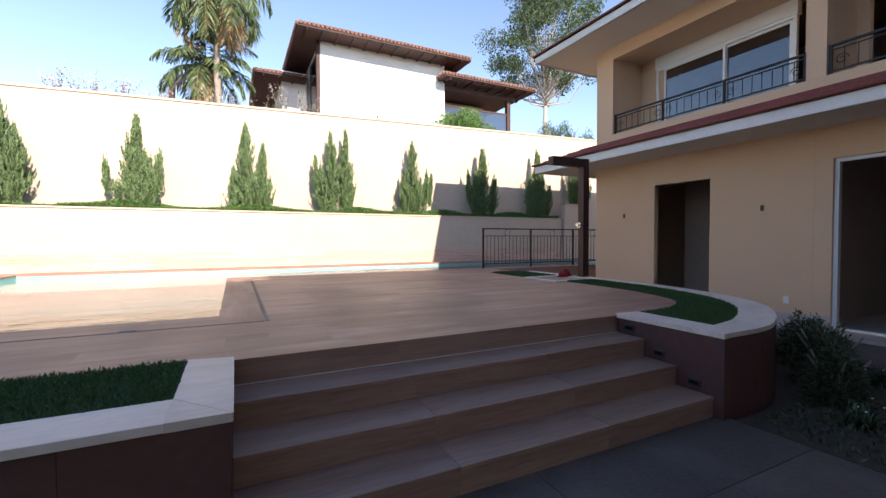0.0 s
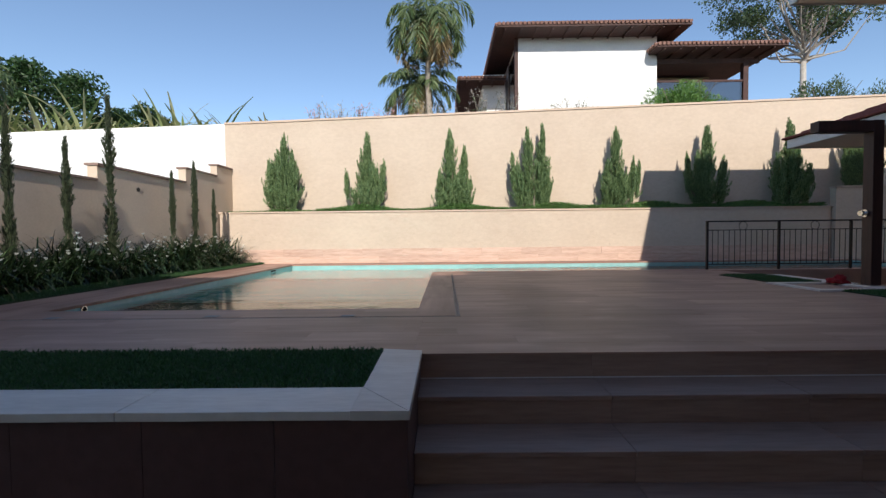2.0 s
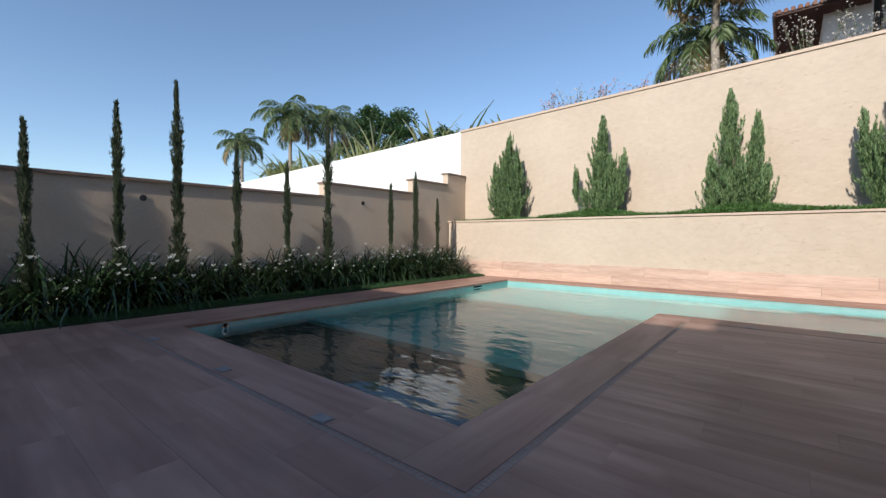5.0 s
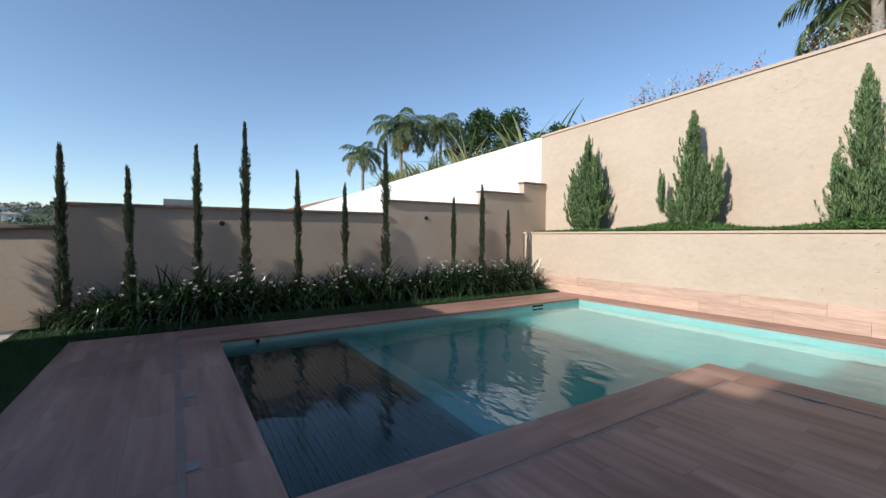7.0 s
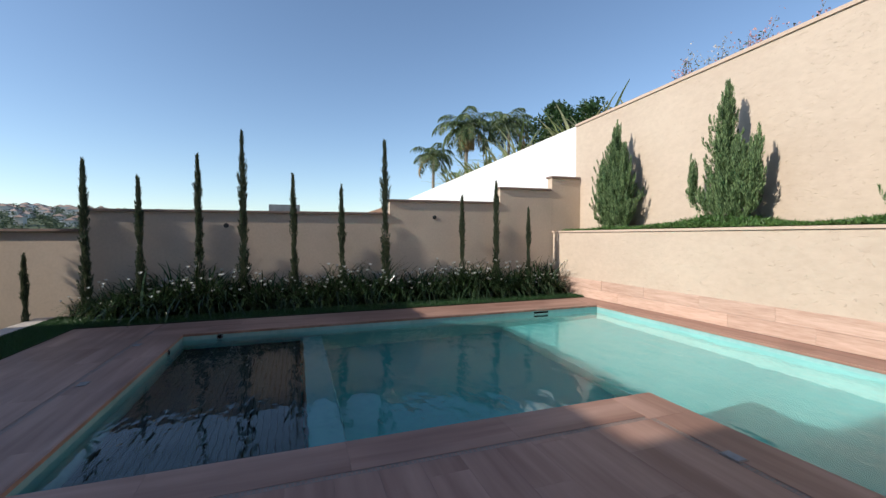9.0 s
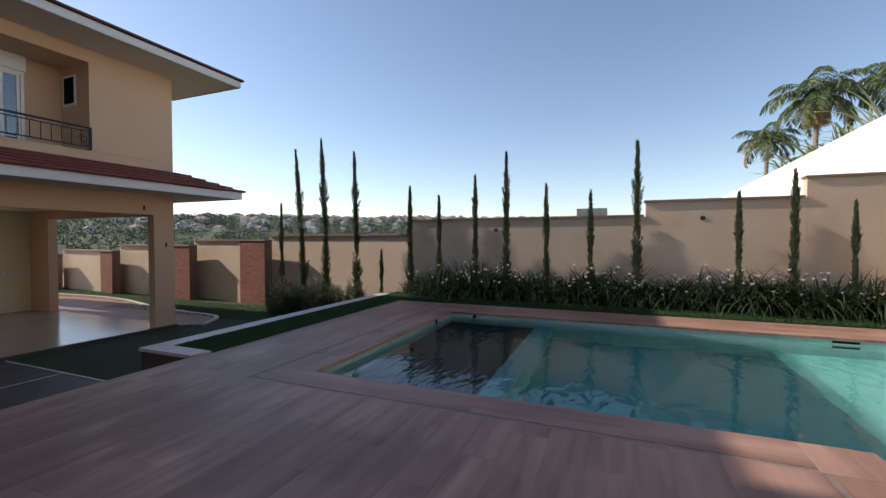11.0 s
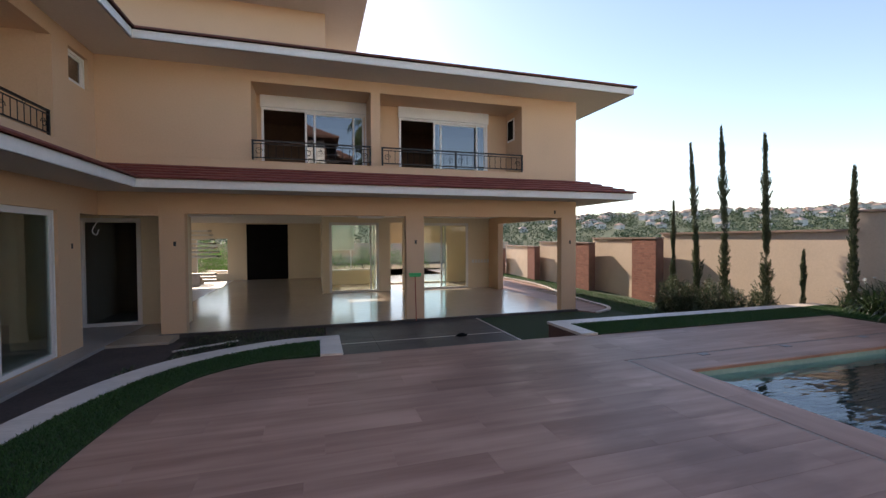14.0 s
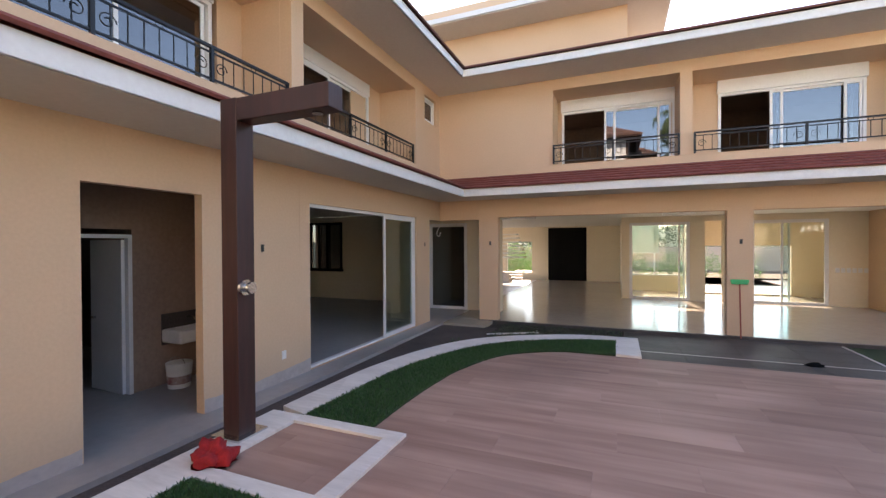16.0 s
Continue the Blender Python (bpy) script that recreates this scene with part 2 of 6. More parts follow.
M_NBWOOD = surface("dark_eave_timber", (0.035, 0.013, 0.010), (0.07, 0.027, 0.021), 0.7, 2, 12, 0.2)
M_BRICK = surface("red_brick", (0.235, 0.09, 0.065), (0.33, 0.14, 0.10), 0.9, 2, 18, 0.35, rand=0.12)
M_MORTAR = surface("mortar", (0.22, 0.12, 0.095), (0.28, 0.16, 0.125), 0.95, 4, 50, 0.2)
M_FLOOR = surface("polished_porcelain", (0.43, 0.36, 0.29), (0.48, 0.405, 0.33), 0.17, 0.6, 6, 0.0, spec=0.45)
M_CONCRETE = surface("bare_concrete", (0.20, 0.20, 0.20), (0.29, 0.29, 0.29), 0.8, 1.0, 16, 0.2)
M_INT = surface("cream_interior_paint", (0.74, 0.64, 0.48), (0.78, 0.68, 0.52), 0.7, 0.5, 12, 0.03)
M_CEIL = surface("ceiling_paint", (0.78, 0.75, 0.69), (0.82, 0.79, 0.73), 0.8, 0.5, 12, 0.03)
M_BLACK = surface("black_panel", (0.005, 0.005, 0.005), (0.008, 0.008, 0.008), 0.85, 2, 30, 0.02, spec=0.1)
# Dark brown for the backings added behind glass that should look dim.
M_BACKING = surface("dark_backing_brown", (0.06, 0.03, 0.02), (0.10, 0.05, 0.035), 0.5, 1, 8, 0.1, stretch=(5, 5, 0.6))
M_GLASS = glassy("clear_glass", (0.86, 0.93, 0.91), 0.05, 0.6)
M_SKYGLASS = glassy("tinted_window_glass", (0.32, 0.35, 0.38), 0.16, 0.75)
M_RED = surface("red_cloth", (0.22, 0.005, 0.007), (0.33, 0.010, 0.012), 0.9, 6, 60, 0.4)
M_GREENPL = surface("green_bristles", (0.02, 0.42, 0.14), (0.03, 0.52, 0.20), 0.6, 6, 60, 0.3)
M_HANDLE = surface("red_broom_stick", (0.30, 0.05, 0.03), (0.36, 0.07, 0.04), 0.5, 6, 30, 0.05)
M_CERAMIC = surface("white_ceramic", (0.74, 0.74, 0.73), (0.80, 0.80, 0.79), 0.2, 2, 20, 0.0)
M_BUCKET = surface("white_plastic", (0.68, 0.67, 0.65), (0.76, 0.75, 0.73), 0.45, 4, 20, 0.05)
M_PLUG = surface("black_plastic", (0.02, 0.02, 0.02), (0.035, 0.035, 0.035), 0.5, 5, 40, 0.02)
M_BARK = surface("grey_bark", (0.16, 0.13, 0.10), (0.28, 0.24, 0.19), 0.95, 3, 20, 0.6, stretch=(1, 1, 0.4))
M_PALMBARK = surface("palm_trunk", (0.24, 0.20, 0.16), (0.36, 0.31, 0.25), 0.9, 1, 8, 0.4, stretch=(0.5, 0.5, 6))
L_THUJA = leafy("juniper_needles", (0.026, 0.070, 0.024), (0.31, 0.44, 0.20))
L_CYP = leafy("cypress_needles", (0.024, 0.042, 0.020), (0.105, 0.128, 0.070))
L_STRAP = leafy("strap_leaves", (0.005, 0.013, 0.006), (0.075, 0.13, 0.055), 0.2, 0.10)
L_GRASS = leafy("grass_blades", (0.020, 0.068, 0.018), (0.042, 0.118, 0.034))
L_COVER = leafy("creeping_cover", (0.04, 0.11, 0.025), (0.13, 0.25, 0.065))
L_PALM = leafy("palm_leaflets", (0.05, 0.10, 0.032), (0.25, 0.31, 0.15), 0.4)
L_DRY = leafy("dry_palm_leaflets", (0.33, 0.24, 0.12), (0.50, 0.40, 0.23), 0.7)
L_SEED = leafy("palm_seed_strands", (0.42, 0.33, 0.16), (0.62, 0.50, 0.30), 0.7)
L_TREE = leafy("tree_leaves", (0.04, 0.085, 0.03), (0.12, 0.17, 0.08))
L_DARKTREE = leafy("dark_tree_leaves", (0.018, 0.05, 0.012), (0.05, 0.11, 0.03))
L_BUSH = leafy("bright_bush_leaves", (0.07, 0.16, 0.03), (0.16, 0.30, 0.07))
L_PALE = leafy("pale_bloom", (0.45, 0.42, 0.36), (0.65, 0.60, 0.55))
L_BIRD = leafy("banana_leaves", (0.20, 0.28, 0.08), (0.62, 0.60, 0.33), 0.5, 0.4)
L_PINK = leafy("pink_bloom", (0.55, 0.25, 0.26), (0.75, 0.5, 0.48))
L_FLOWER = leafy("white_petals", (0.78, 0.78, 0.75), (0.88, 0.88, 0.86))
L_HILL = leafy("hill_woods", (0.050, 0.080, 0.042), (0.095, 0.130, 0.070), 0.8, 0.1)

# ---- mesh helpers ----


def box(bm, x0, x1, y0, y1, z0, z1, bevel=0.0):
    v = [bm.verts.new(p) for p in ((x0, y0, z0), (x1, y0, z0), (x1, y1, z0), (x0, y1, z0), (x0, y0, z1), (x1, y0, z1), (x1, y1, z1), (x0, y1, z1))]
    f = [bm.faces.new([v[i] for i in q]) for q in ((0, 3, 2, 1), (4, 5, 6, 7), (0, 1, 5, 4), (1, 2, 6, 5), (2, 3, 7, 6), (3, 0, 4, 7))]
    if bevel:
        bmesh.ops.bevel(bm, geom=list({e for q in f for e in q.edges}), offset=bevel, segments=2, affect="EDGES", profile=0.5)
    return v


def prism(bm, poly, z0, z1):
    lo, hi = [bm.verts.new((x, y, z0)) for x, y in poly], [bm.verts.new((x, y, z1)) for x, y in poly]
    n = len(poly)
    bm.faces.new(hi)
    bm.faces.new(lo[::-1])
    for i in range(n):
        bm.faces.new((lo[i], lo[(i + 1) % n], hi[(i + 1) % n], hi[i]))


def tube(bm, pts, r, seg=8, r1=None, cap=True):
    """A round bar along points, tapering from r to r1."""
    pts = [Vector(p) for p in pts]
    rings, n = [], len(pts)
    for i, p in enumerate(pts):
        d = (pts[min(i + 1, n - 1)] - pts[max(i - 1, 0)]).normalized()
        a = d.orthogonal().normalized() if abs(d.z) < 0.99 else Vector((1, 0, 0))
        if abs(d.z) < 0.99:
            a = d.cross(Vector((0, 0, 1))).normalized()
        b = d.cross(a)
        rr = r if r1 is None else r + (r1 - r) * i / (n - 1)
        rings.append([bm.verts.new(p + (a * math.cos(2 * math.pi * k / seg) + b * math.sin(2 * math.pi * k / seg)) * rr) for k in range(seg)])
    for A, B in zip(rings, rings[1:]):
        for k in range(seg):
            bm.faces.new((A[k], A[(k + 1) % seg], B[(k + 1) % seg], B[k]))
    if cap:
        bm.faces.new(rings[0][::-1])
        bm.faces.new(rings[-1])


def part(name, bm, material, parent=None, label="", smooth=False):
    me = bpy.data.meshes.new(name)
    bmesh.ops.recalc_face_normals(bm, faces=bm.faces[:])
    bm.to_mesh(me)
    bm.free()
    me.materials.append(material)
    if smooth:
        for p in me.polygons:
            p.use_smooth = True
    ob = new(name, me)
    ob.parent = parent
    if label:
        ob["label"] = label
    return ob


def raw(name, verts, faces, material, parent=None):
    me = bpy.data.meshes.new(name)
    me.from_pydata(verts, [], faces)
    me.materials.append(material)
    ob = new(name, me)
    ob.parent = parent
    return ob


def boxpart(name, dims, material, parent=None, label="", bevel=0.0):
    bm = bmesh.new()
    box(bm, *dims, bevel=bevel)
    return part(name, bm, material, parent, label)


def thing(name, label, category, group="", kind="", at=(0, 0, 0)):
    ob = new(name)
    ob.location = at
    return tagged(ob, label, category, group, kind)


def struct(ob, label, category):
    return tagged(ob, label, category, kind="structure")


def catmull(pts, n=6):
    pts = [Vector(p) for p in pts]
    P = [pts[0] * 2 - pts[1]] + pts + [pts[-1] * 2 - pts[-2]]
    out = []
    for i in range(1, len(P) - 2):
        for k in range(n):
            t = k / n
            out.append(0.5 * (2 * P[i] + (P[i + 1] - P[i - 1]) * t + (2 * P[i - 1] - 5 * P[i] + 4 * P[i + 1] - P[i + 2]) * t * t + (3 * P[i] - P[i - 1] - 3 * P[i + 1] + P[i + 2]) * t**3))
    return out + [pts[-1]]


def wall(name, axis, p0, p1, u0, u1, z0, z1, holes, material, label, top=None):
    """A wall between the planes p0 and p1 of one axis, with openings (u0, u1, z0, z1) through it."""
    bm = bmesh.new()
    us = sorted({u0, u1, *[h[0] for h in holes], *[h[1] for h in holes]})
    for a, b in zip(us, us[1:]):
        cut = sorted((h[2], h[3]) for h in holes if h[0] <= a and h[1] >= b)
        z = z0
        for c, d in cut + [(z1, z1)]:
            if c > z + 1e-4:
                if axis == "x":
                    box(bm, p0, p1, a, b, z, c)
                else:
                    box(bm, a, b, p0, p1, z, c)
            z = d
    bmesh.ops.remove_doubles(bm, verts=bm.verts[:], dist=1e-4)
    return struct(part(name, bm, material), label, "wall")


# ---- ground ----
def terrain(x, y):
    r = math.hypot(x, y)
    z = -2.2 - 10 * min(max((r - 60) / 150, 0), 1)
    a = math.degrees(math.atan2(y, x)) % 360
    w = math.exp(-(((a - 232) / 40) ** 2)) + 0.45 * math.exp(-(((a - 185) / 40) ** 2)) + 0.25
    rise = min(max((r - 150) / 330, 0), 1)
    rise = rise * rise * (3 - 2 * rise)
    z += rise * (12 + 21 * min(w, 1.05) + 3.5 * noise.noise((x / 90, y / 90, 0)))
    return z


rs = [0, 20, 40, 60, 90, 130, 170, 210, 250, 290, 330, 370, 410, 450, 490, 600, 900, 1500, 3000]
vs, fs = [(0, 0, -2.2)], []
NA = 96
for r in rs[1:]:
    for k in range(NA):
        x, y = r * math.cos(2 * math.pi * k / NA), r * math.sin(2 * math.pi * k / NA)
        vs.append((x, y, terrain(x, y) - (0 if r < 600 else (r - 600) * 0.01)))
for k in range(NA):
    fs.append((0, 1 + k, 1 + (k + 1) % NA))
for i in range(len(rs) - 2):
    for k in range(NA):
        a, b = 1 + i * NA + k, 1 + i * NA + (k + 1) % NA
        fs.append((a, a + NA, b + NA, b))
struct(raw("ground", vs, fs, M_GROUND), "dry green ground falling to a valley and rising to hills", "ground")

# lower garden level around the house
LOW = -0.68
struct(boxpart("ground_garden", (-7.2, 0.0, -26, -2.9, -1.6, LOW - 0.02), M_SOIL), "dark soil under the lower lawn", "ground")
struct(boxpart("ground_east", (3.6, 14, -7.0, 12, -1.6, LOW - 0.03), M_SOIL), "dark soil and bare strip beside the house", "ground")
struct(boxpart("ground_south", (-14, 24, -60, -20.2, -1.6, LOW - 0.02), M_EARTH), "sunlit reddish yard behind the house", "ground")
struct(boxpart("upper_lot", (-60, 60, 9.25, 60, -2.0, 4.1), M_EARTH), "raised neighbouring plot behind the boundary wall", "ground")

# paved terrace at the foot of the steps
terr = struct(boxpart("pavement_terrace", (-0.1, 3.78, -6.9, -2.7, -1.2, LOW - 0.012), M_GROUT), "dark grey slate terrace below the steps", "pavement")
path = struct(boxpart("pavement_path", (6.6, 8.5, -6.3, 12, -1.2, LOW), surface("dark_bare_strip", (0.055, 0.042, 0.04), (0.105, 0.08, 0.075), 0.85, 1.5, 30, 0.4)), "dark bare strip along the house wall", "pavement")

# ---- pool and deck ----
PX0, PX1, PY0, PYN, PY1, PXE = -4.15, 0.03, 0.0, 4.7, 7.55, 12.0
WL = -0.10
db = thing("deck_base", "mortar bed under the pool deck", "floor", kind="structure")
for d in ((-5.6, PX0 - 0.122, -1.73, 8.05), (PX0 - 0.122, PX1 + 0.122, -1.73, PY0 - 0.122), (PX1 + 0.122, 5.75, -1.758, 0.9), (PX1 + 0.122, 6.2, 0.9, PYN - 0.122), (6.2, 12.6, 4.35, PYN - 0.122), (PX0 - 0.122, 12.6, PY1 + 0.122, 8.05), (PXE + 0.122, 12.6, PYN, PY1)):
    boxpart("mortar_bed", (d[0], d[1], d[2], d[3], -0.75, -0.0045), M_GROUT, db)

pool = thing("swimming_pool", "L-shaped swimming pool lined with teal tile, full of clear water", "pool", kind="structure")
bm = bmesh.new()
T = 0.12
for d in ((PX0 - T, PX0, PY0 - T, PY1 + T), (PX0, PX1 + T, PY0 - T, PY0), (PX1, PX1 + T, PY0, PYN), (PX1 + T, PXE, PYN - T, PYN), (PX0, PXE, PY1, PY1 + T), (PXE, PXE + T, PYN, PY1)):
    box(bm, *d, -1.9, -0.035)
part("pool_wall", bm, M_TILEDARK, pool)
bm = bmesh.new()
box(bm, PX0, PX1, PY0, 1.7, -1.9, -1.45)
box(bm, PX0, PX1, 1.7, 5.3, -1.9, -1.25)
box(bm, PX1, PXE, PYN, 5.3, -1.9, -1.25)
part("pool_floor", bm, M_TILE, pool)
boxpart("shelf_floor", (PX0, PXE, 5.302, PY1, -1.9, -0.95), M_TILELIT, pool, "tiled shelf of the shallow end, its sunlit paleness put into the colour", bevel=0.01)
# The bench takes the lighter tile colour in place of brighter lighting.
boxpart("pool_bench", (PX0, PX1, 1.7, 2.0, -1.25, -0.42), M_TILELIT, pool, bevel=0.01)
bm = bmesh.new()
q = [bm.verts.new(p) for p in ((PX0, PY0, WL), (PX1, PY0, WL), (PX1, PYN, WL), (PXE, PYN, WL), (PXE, PY1, WL), (PX0, PY1, WL))]
bm.faces.new(q)
wat = struct(part("water", bm, M_WATER), "clear teal pool water with a faint ripple", "water")
wat.visible_shadow = False

# ---- boundary walls ----
def sloped_wall(name, y0, y1, xs, tops, z0, material, label):
    bm = bmesh.new()
    cols = []
    for x, z in zip(xs, tops):
        cols.append([bm.verts.new(p) for p in ((x, y0, z0), (x, y1, z0), (x, y1, z), (x, y0, z))])
    for A, B in zip(cols, cols[1:]):
        for i in range(4):
            bm.faces.new((A[i], A[(i + 1) % 4], B[(i + 1) % 4], B[i]))
    bm.faces.new(cols[0])
    bm.faces.new(cols[-1][::-1])
    return struct(part(name, bm, material), label, "wall")


BW = 8.95
sloped_wall("wall_back", BW, BW + 0.2, (-6.75, 16), (4.44, 5.13), -0.5, M_STUCCO, "tall beige boundary wall with rough trowelled render")
sloped_wall("trim_back", BW - 0.03, BW + 0.23, (-6.75, 16), (4.50, 5.19), 4.40, M_CAP, "thin beige coping on the boundary wall")

tb = bpy.data.objects["trim_back"].data
for v in tb.vertices:
    if v.co.z < 4.42:
        v.co.z = 4.44 + (v.co.x + 6.75) * 0.0303
sloped_wall("wall_white", BW, BW + 0.2, (-34, -6.752), (3.75, 4.46), -2.0, M_NBWHITE, "white rendered boundary wall beyond the garden")
PW = 8.05
pl = struct(boxpart("wall_planter", (-6.5, 11.85, PW, PW + 0.16, -0.5, 1.53), M_STUCCO), "low beige rendered retaining wall behind the pool", "wall")
struct(boxpart("trim_planter", (-6.53, 11.88, PW - 0.03, PW + 0.19, 1.532, 1.575), M_CAP), "thin coping on the planter wall", "trim")
struct(boxpart("wall_planter_high", (11.9, 16, PW - 0.1, PW + 0.1, -0.5, 2.12), M_STUCCO), "taller beige rendered step of the planter wall", "wall")
struct(boxpart("trim_planter_high", (11.87, 16, PW - 0.13, PW + 0.13, 2.122, 2.16), M_CAP), "coping on the taller planter wall", "trim")
struct(boxpart("planter_soil", (-6.5, 16, PW + 0.165, BW - 0.003, 0.5, 1.55), M_SOIL), "soil filling the raised planter", "ground")

WX = -6.55
for i, (ya, yb, zt) in enumerate(((8.05, BW, 3.03), (6.52, 8.05, 2.69), (3.68, 6.52, 2.31), (-2.1, 3.68, 2.0))):
    struct(boxpart("wall_west_%d" % (i + 1), (WX - 0.2, WX, ya, yb - 0.002, -1.8, zt - 0.05), M_WWALL), "beige rendered garden wall stepping down", "wall")
    struct(boxpart("trim_west_%d" % (i + 1), (WX - 0.24, WX + 0.04, ya - 0.03, yb - 0.035, zt - 0.048, zt), M_DARKCAP), "brown coping on the stepped garden wall", "trim")


def skew_wall(i, ya, xa, yb, xb, zt, brick):
    """A lower wall panel running south at a slight angle, with a brick end."""
    d = Vector((xb - xa, yb - ya, 0))
    ln = d.length
    d.normalize()
    nrm = Vector((-d.y, d.x, 0))
    if nrm.x < 0:
        nrm = -nrm
    m = Matrix(((d.x, nrm.x, 0, xa), (d.y, nrm.y, 0, ya), (0, 0, 1, 0), (0, 0, 0, 1)))
    bm = bmesh.new()
    box(bm, brick, ln, -0.2, 0, -1.6, zt - 0.05)
    w = struct(part("wall_southwest_%d" % i, bm, M_WWALL), "beige rendered lower garden wall", "wall")
    w.matrix_world = m
    bm = bmesh.new()
    box(bm, -0.04, ln, -0.24, 0.07, zt - 0.048, zt)
    w = struct(part("trim_southwest_%d" % i, bm, M_DARKCAP), "brown coping on the lower garden wall", "trim")
    w.matrix_world = m
    if brick:
        bm = bmesh.new()
        box(bm, 0, brick - 0.002, -0.24, 0.02, -1.6, zt - 0.052)
        w = struct(part("brick_pier_%d" % i, bm, M_MORTAR), "red brick pier at the end of the wall", "wall")
        w.matrix_world = m
    return m


skew_wall(1, -2.1, -6.55, -7.8, -7.2, 1.62, 0)
PIERS = []
for i, (ya, yb, zt, br) in enumerate(((-7.4, -11.4, 1.47, 1.3), (-10.9, -15.8, 1.28, 1.15), (-15.3, -19.8, 1.05, 1.0), (-19.3, -24.5, 0.85, 1.0)), 2):
    PIERS.append((i, skew_wall(i, ya, -6.62, yb, -7.15, zt, br), zt, br))

# ---- the house ----
EX, SY = 8.4, -7.0
FL = -0.62
wall("wall_house_east_north", "x", EX, EX + 0.12, -1.48, 3.0, -1.5, 3.3, [(0.15, 1.35, FL - 0.02, 1.94)], M_WALL, "beige painted ground-floor wall round the laundry opening")
wall("wall_house_east", "x", EX, EX + 0.22, -6.3, -1.482, -1.5, 3.3, [(-5.55, -1.71, FL, 2.01)], M_WALL, "beige painted ground-floor wall of the house")
wall("wall_house_east_upper", "x", EX, EX + 0.22, SY, 3.0, 3.302, 5.6, [(-1.34, 2.5, 3.302, 5.1), (-5.52, -1.6, 3.302, 5.1), (-6.76, -6.04, 4.5, 5.15)], M_WALL, "beige painted upper wall with recessed balconies")
wall("wall_house_north", "y", 2.78, 3.0, EX + 0.122, 16.7, -1.5, 5.6, [], M_WALL, "beige painted end wall of the house")
wall("wall_house_south", "y", SY - 0.22, SY, -3.3, 7.28, FL - 0.3, 3.3, [(1.75, 6.78, FL - 0.3, 2.05), (-2.82, 1.28, FL - 0.3, 2.05)], M_WALL, "beige painted wall with wide veranda openings")
wall("wall_house_lintel", "y", SY - 0.22, SY, 7.282, EX + 0.22, 2.0, 3.3, [], M_WALL, "beige lintel over the corner recess")
wall("wall_house_lintel_east", "x", EX, EX + 0.22, -6.998, -6.302, 2.0, 3.3, [], M_WALL, "beige lintel over the corner recess")
wall("wall_house_south_upper", "y", SY - 0.22, SY - 0.002, -3.3, EX + 0.22, 3.302, 5.6, [(2.63, 5.38, 3.302, 5.12), (-1.55, 2.39, 3.302, 5.12)], M_WALL, "beige painted upper wall with recessed balconies")
wall("wall_house_west_upper", "x", -3.3, -3.08, -15.7, SY - 0.222, 2.3, 5.6, [], M_WALL, "beige painted side wall of the upper floor")
wall("wall_house_west", "x", -3.3, -3.08, -15.7, SY - 0.222, FL - 0.3, 2.298, [(-12.0, SY - 0.222, FL - 0.3, 2.05)], M_WALL, "beige side wall open at the veranda")
# recess at the inner corner
wall("wall_recess_back", "y", -8.6, -8.4, 7.06, 9.55, FL, 2.3, [(8.1, 9.35, FL, 2.0)], M_INT, "cream wall at the back of the corner recess")
wall("wall_recess_side", "x", 7.06, 7.28, -8.398, SY - 0.222, FL, 2.3, [], M_INT, "cream return of the corner recess")
wall("wall_recess_room", "x", 9.4, 9.55, -8.398, -6.402, FL, 2.3, [], M_INT, "cream wall inside the recess")
wall("wall_recess_north", "y", -6.4, -6.29, EX + 0.222, 9.55, FL, 2.3, [], M_INT, "cream wall inside the recess")
wall("wall_recess_stub", "x", 9.4, 9.55, -9.55, -8.602, FL, 2.3, [], M_INT, "cream wall between living room and east room")
struct(boxpart("ceiling_recess", (7.06, 8.4, -8.6, -7.222, 2.302, 2.4), M_CEIL), "painted ceiling of the corner recess", "ceiling")
struct(boxpart("ceiling_recess_east", (8.622, 9.55, -8.6, -6.29, 2.302, 2.398), M_CEIL), "painted ceiling of the corner recess", "ceiling")


def ring(bm, rows):
    """Faces between successive rows of points."""
    vr = [[bm.verts.new(p) for p in r] for r in rows]
    for A, B in zip(vr, vr[1:]):
        for i in range(len(A) - 1):
            bm.faces.new((A[i], A[i + 1], B[i + 1], B[i]))


OUT = [(17, 4.08), (7.32, 4.08), (7.32, -5.92), (-4.38, -5.92), (-4.38, -21)]
INN = [(17, 3.0), (8.4, 3.0), (8.4, -7.0), (-3.3, -7.0), (-3.3, -21)]


def eave(w, z):
    return [(o[0] + (i[0] - o[0]) * w, o[1] + (i[1] - o[1]) * w, z) for o, i in zip(OUT, INN)]


def roof(name, ze, rise, n, wmax, material, label, fas):
    r = thing(name, label, "roof", kind="structure")
    bm = bmesh.new()
    ring(bm, [eave(0.0, ze), eave(0.0, ze + fas), eave(0.04, ze + fas), eave(0.04, ze)])
    part("fascia", bm, M_WHITE, r, "white painted fascia")
    bm = bmesh.new()
    ring(bm, [eave(0.04, ze + 0.015), eave(1.0, ze + 0.015)])
    part("soffit", bm, M_SOFFIT, r)
    for k in range(n):
        w0, w1 = wmax * k / n - 0.05, wmax * (k + 1) / n
        z0, z1 = ze + fas + rise * k / n + 0.012, ze + fas + rise * (k + 1) / n
        bm = bmesh.new()
        ring(bm, [eave(w0, z0 - 0.005), eave(w0 - 0.015, z0 + 0.02), eave(w0, z0 + 0.045), eave(w1, z1 + 0.03), eave(w1, z1)])
        part("tile_course", bm, material, r)
    return r


roof("roof_lower", 2.50, 0.42, 5, 0.99, M_ROOFRED, "skirt roof of red clay tiles with a white fascia", 0.17)
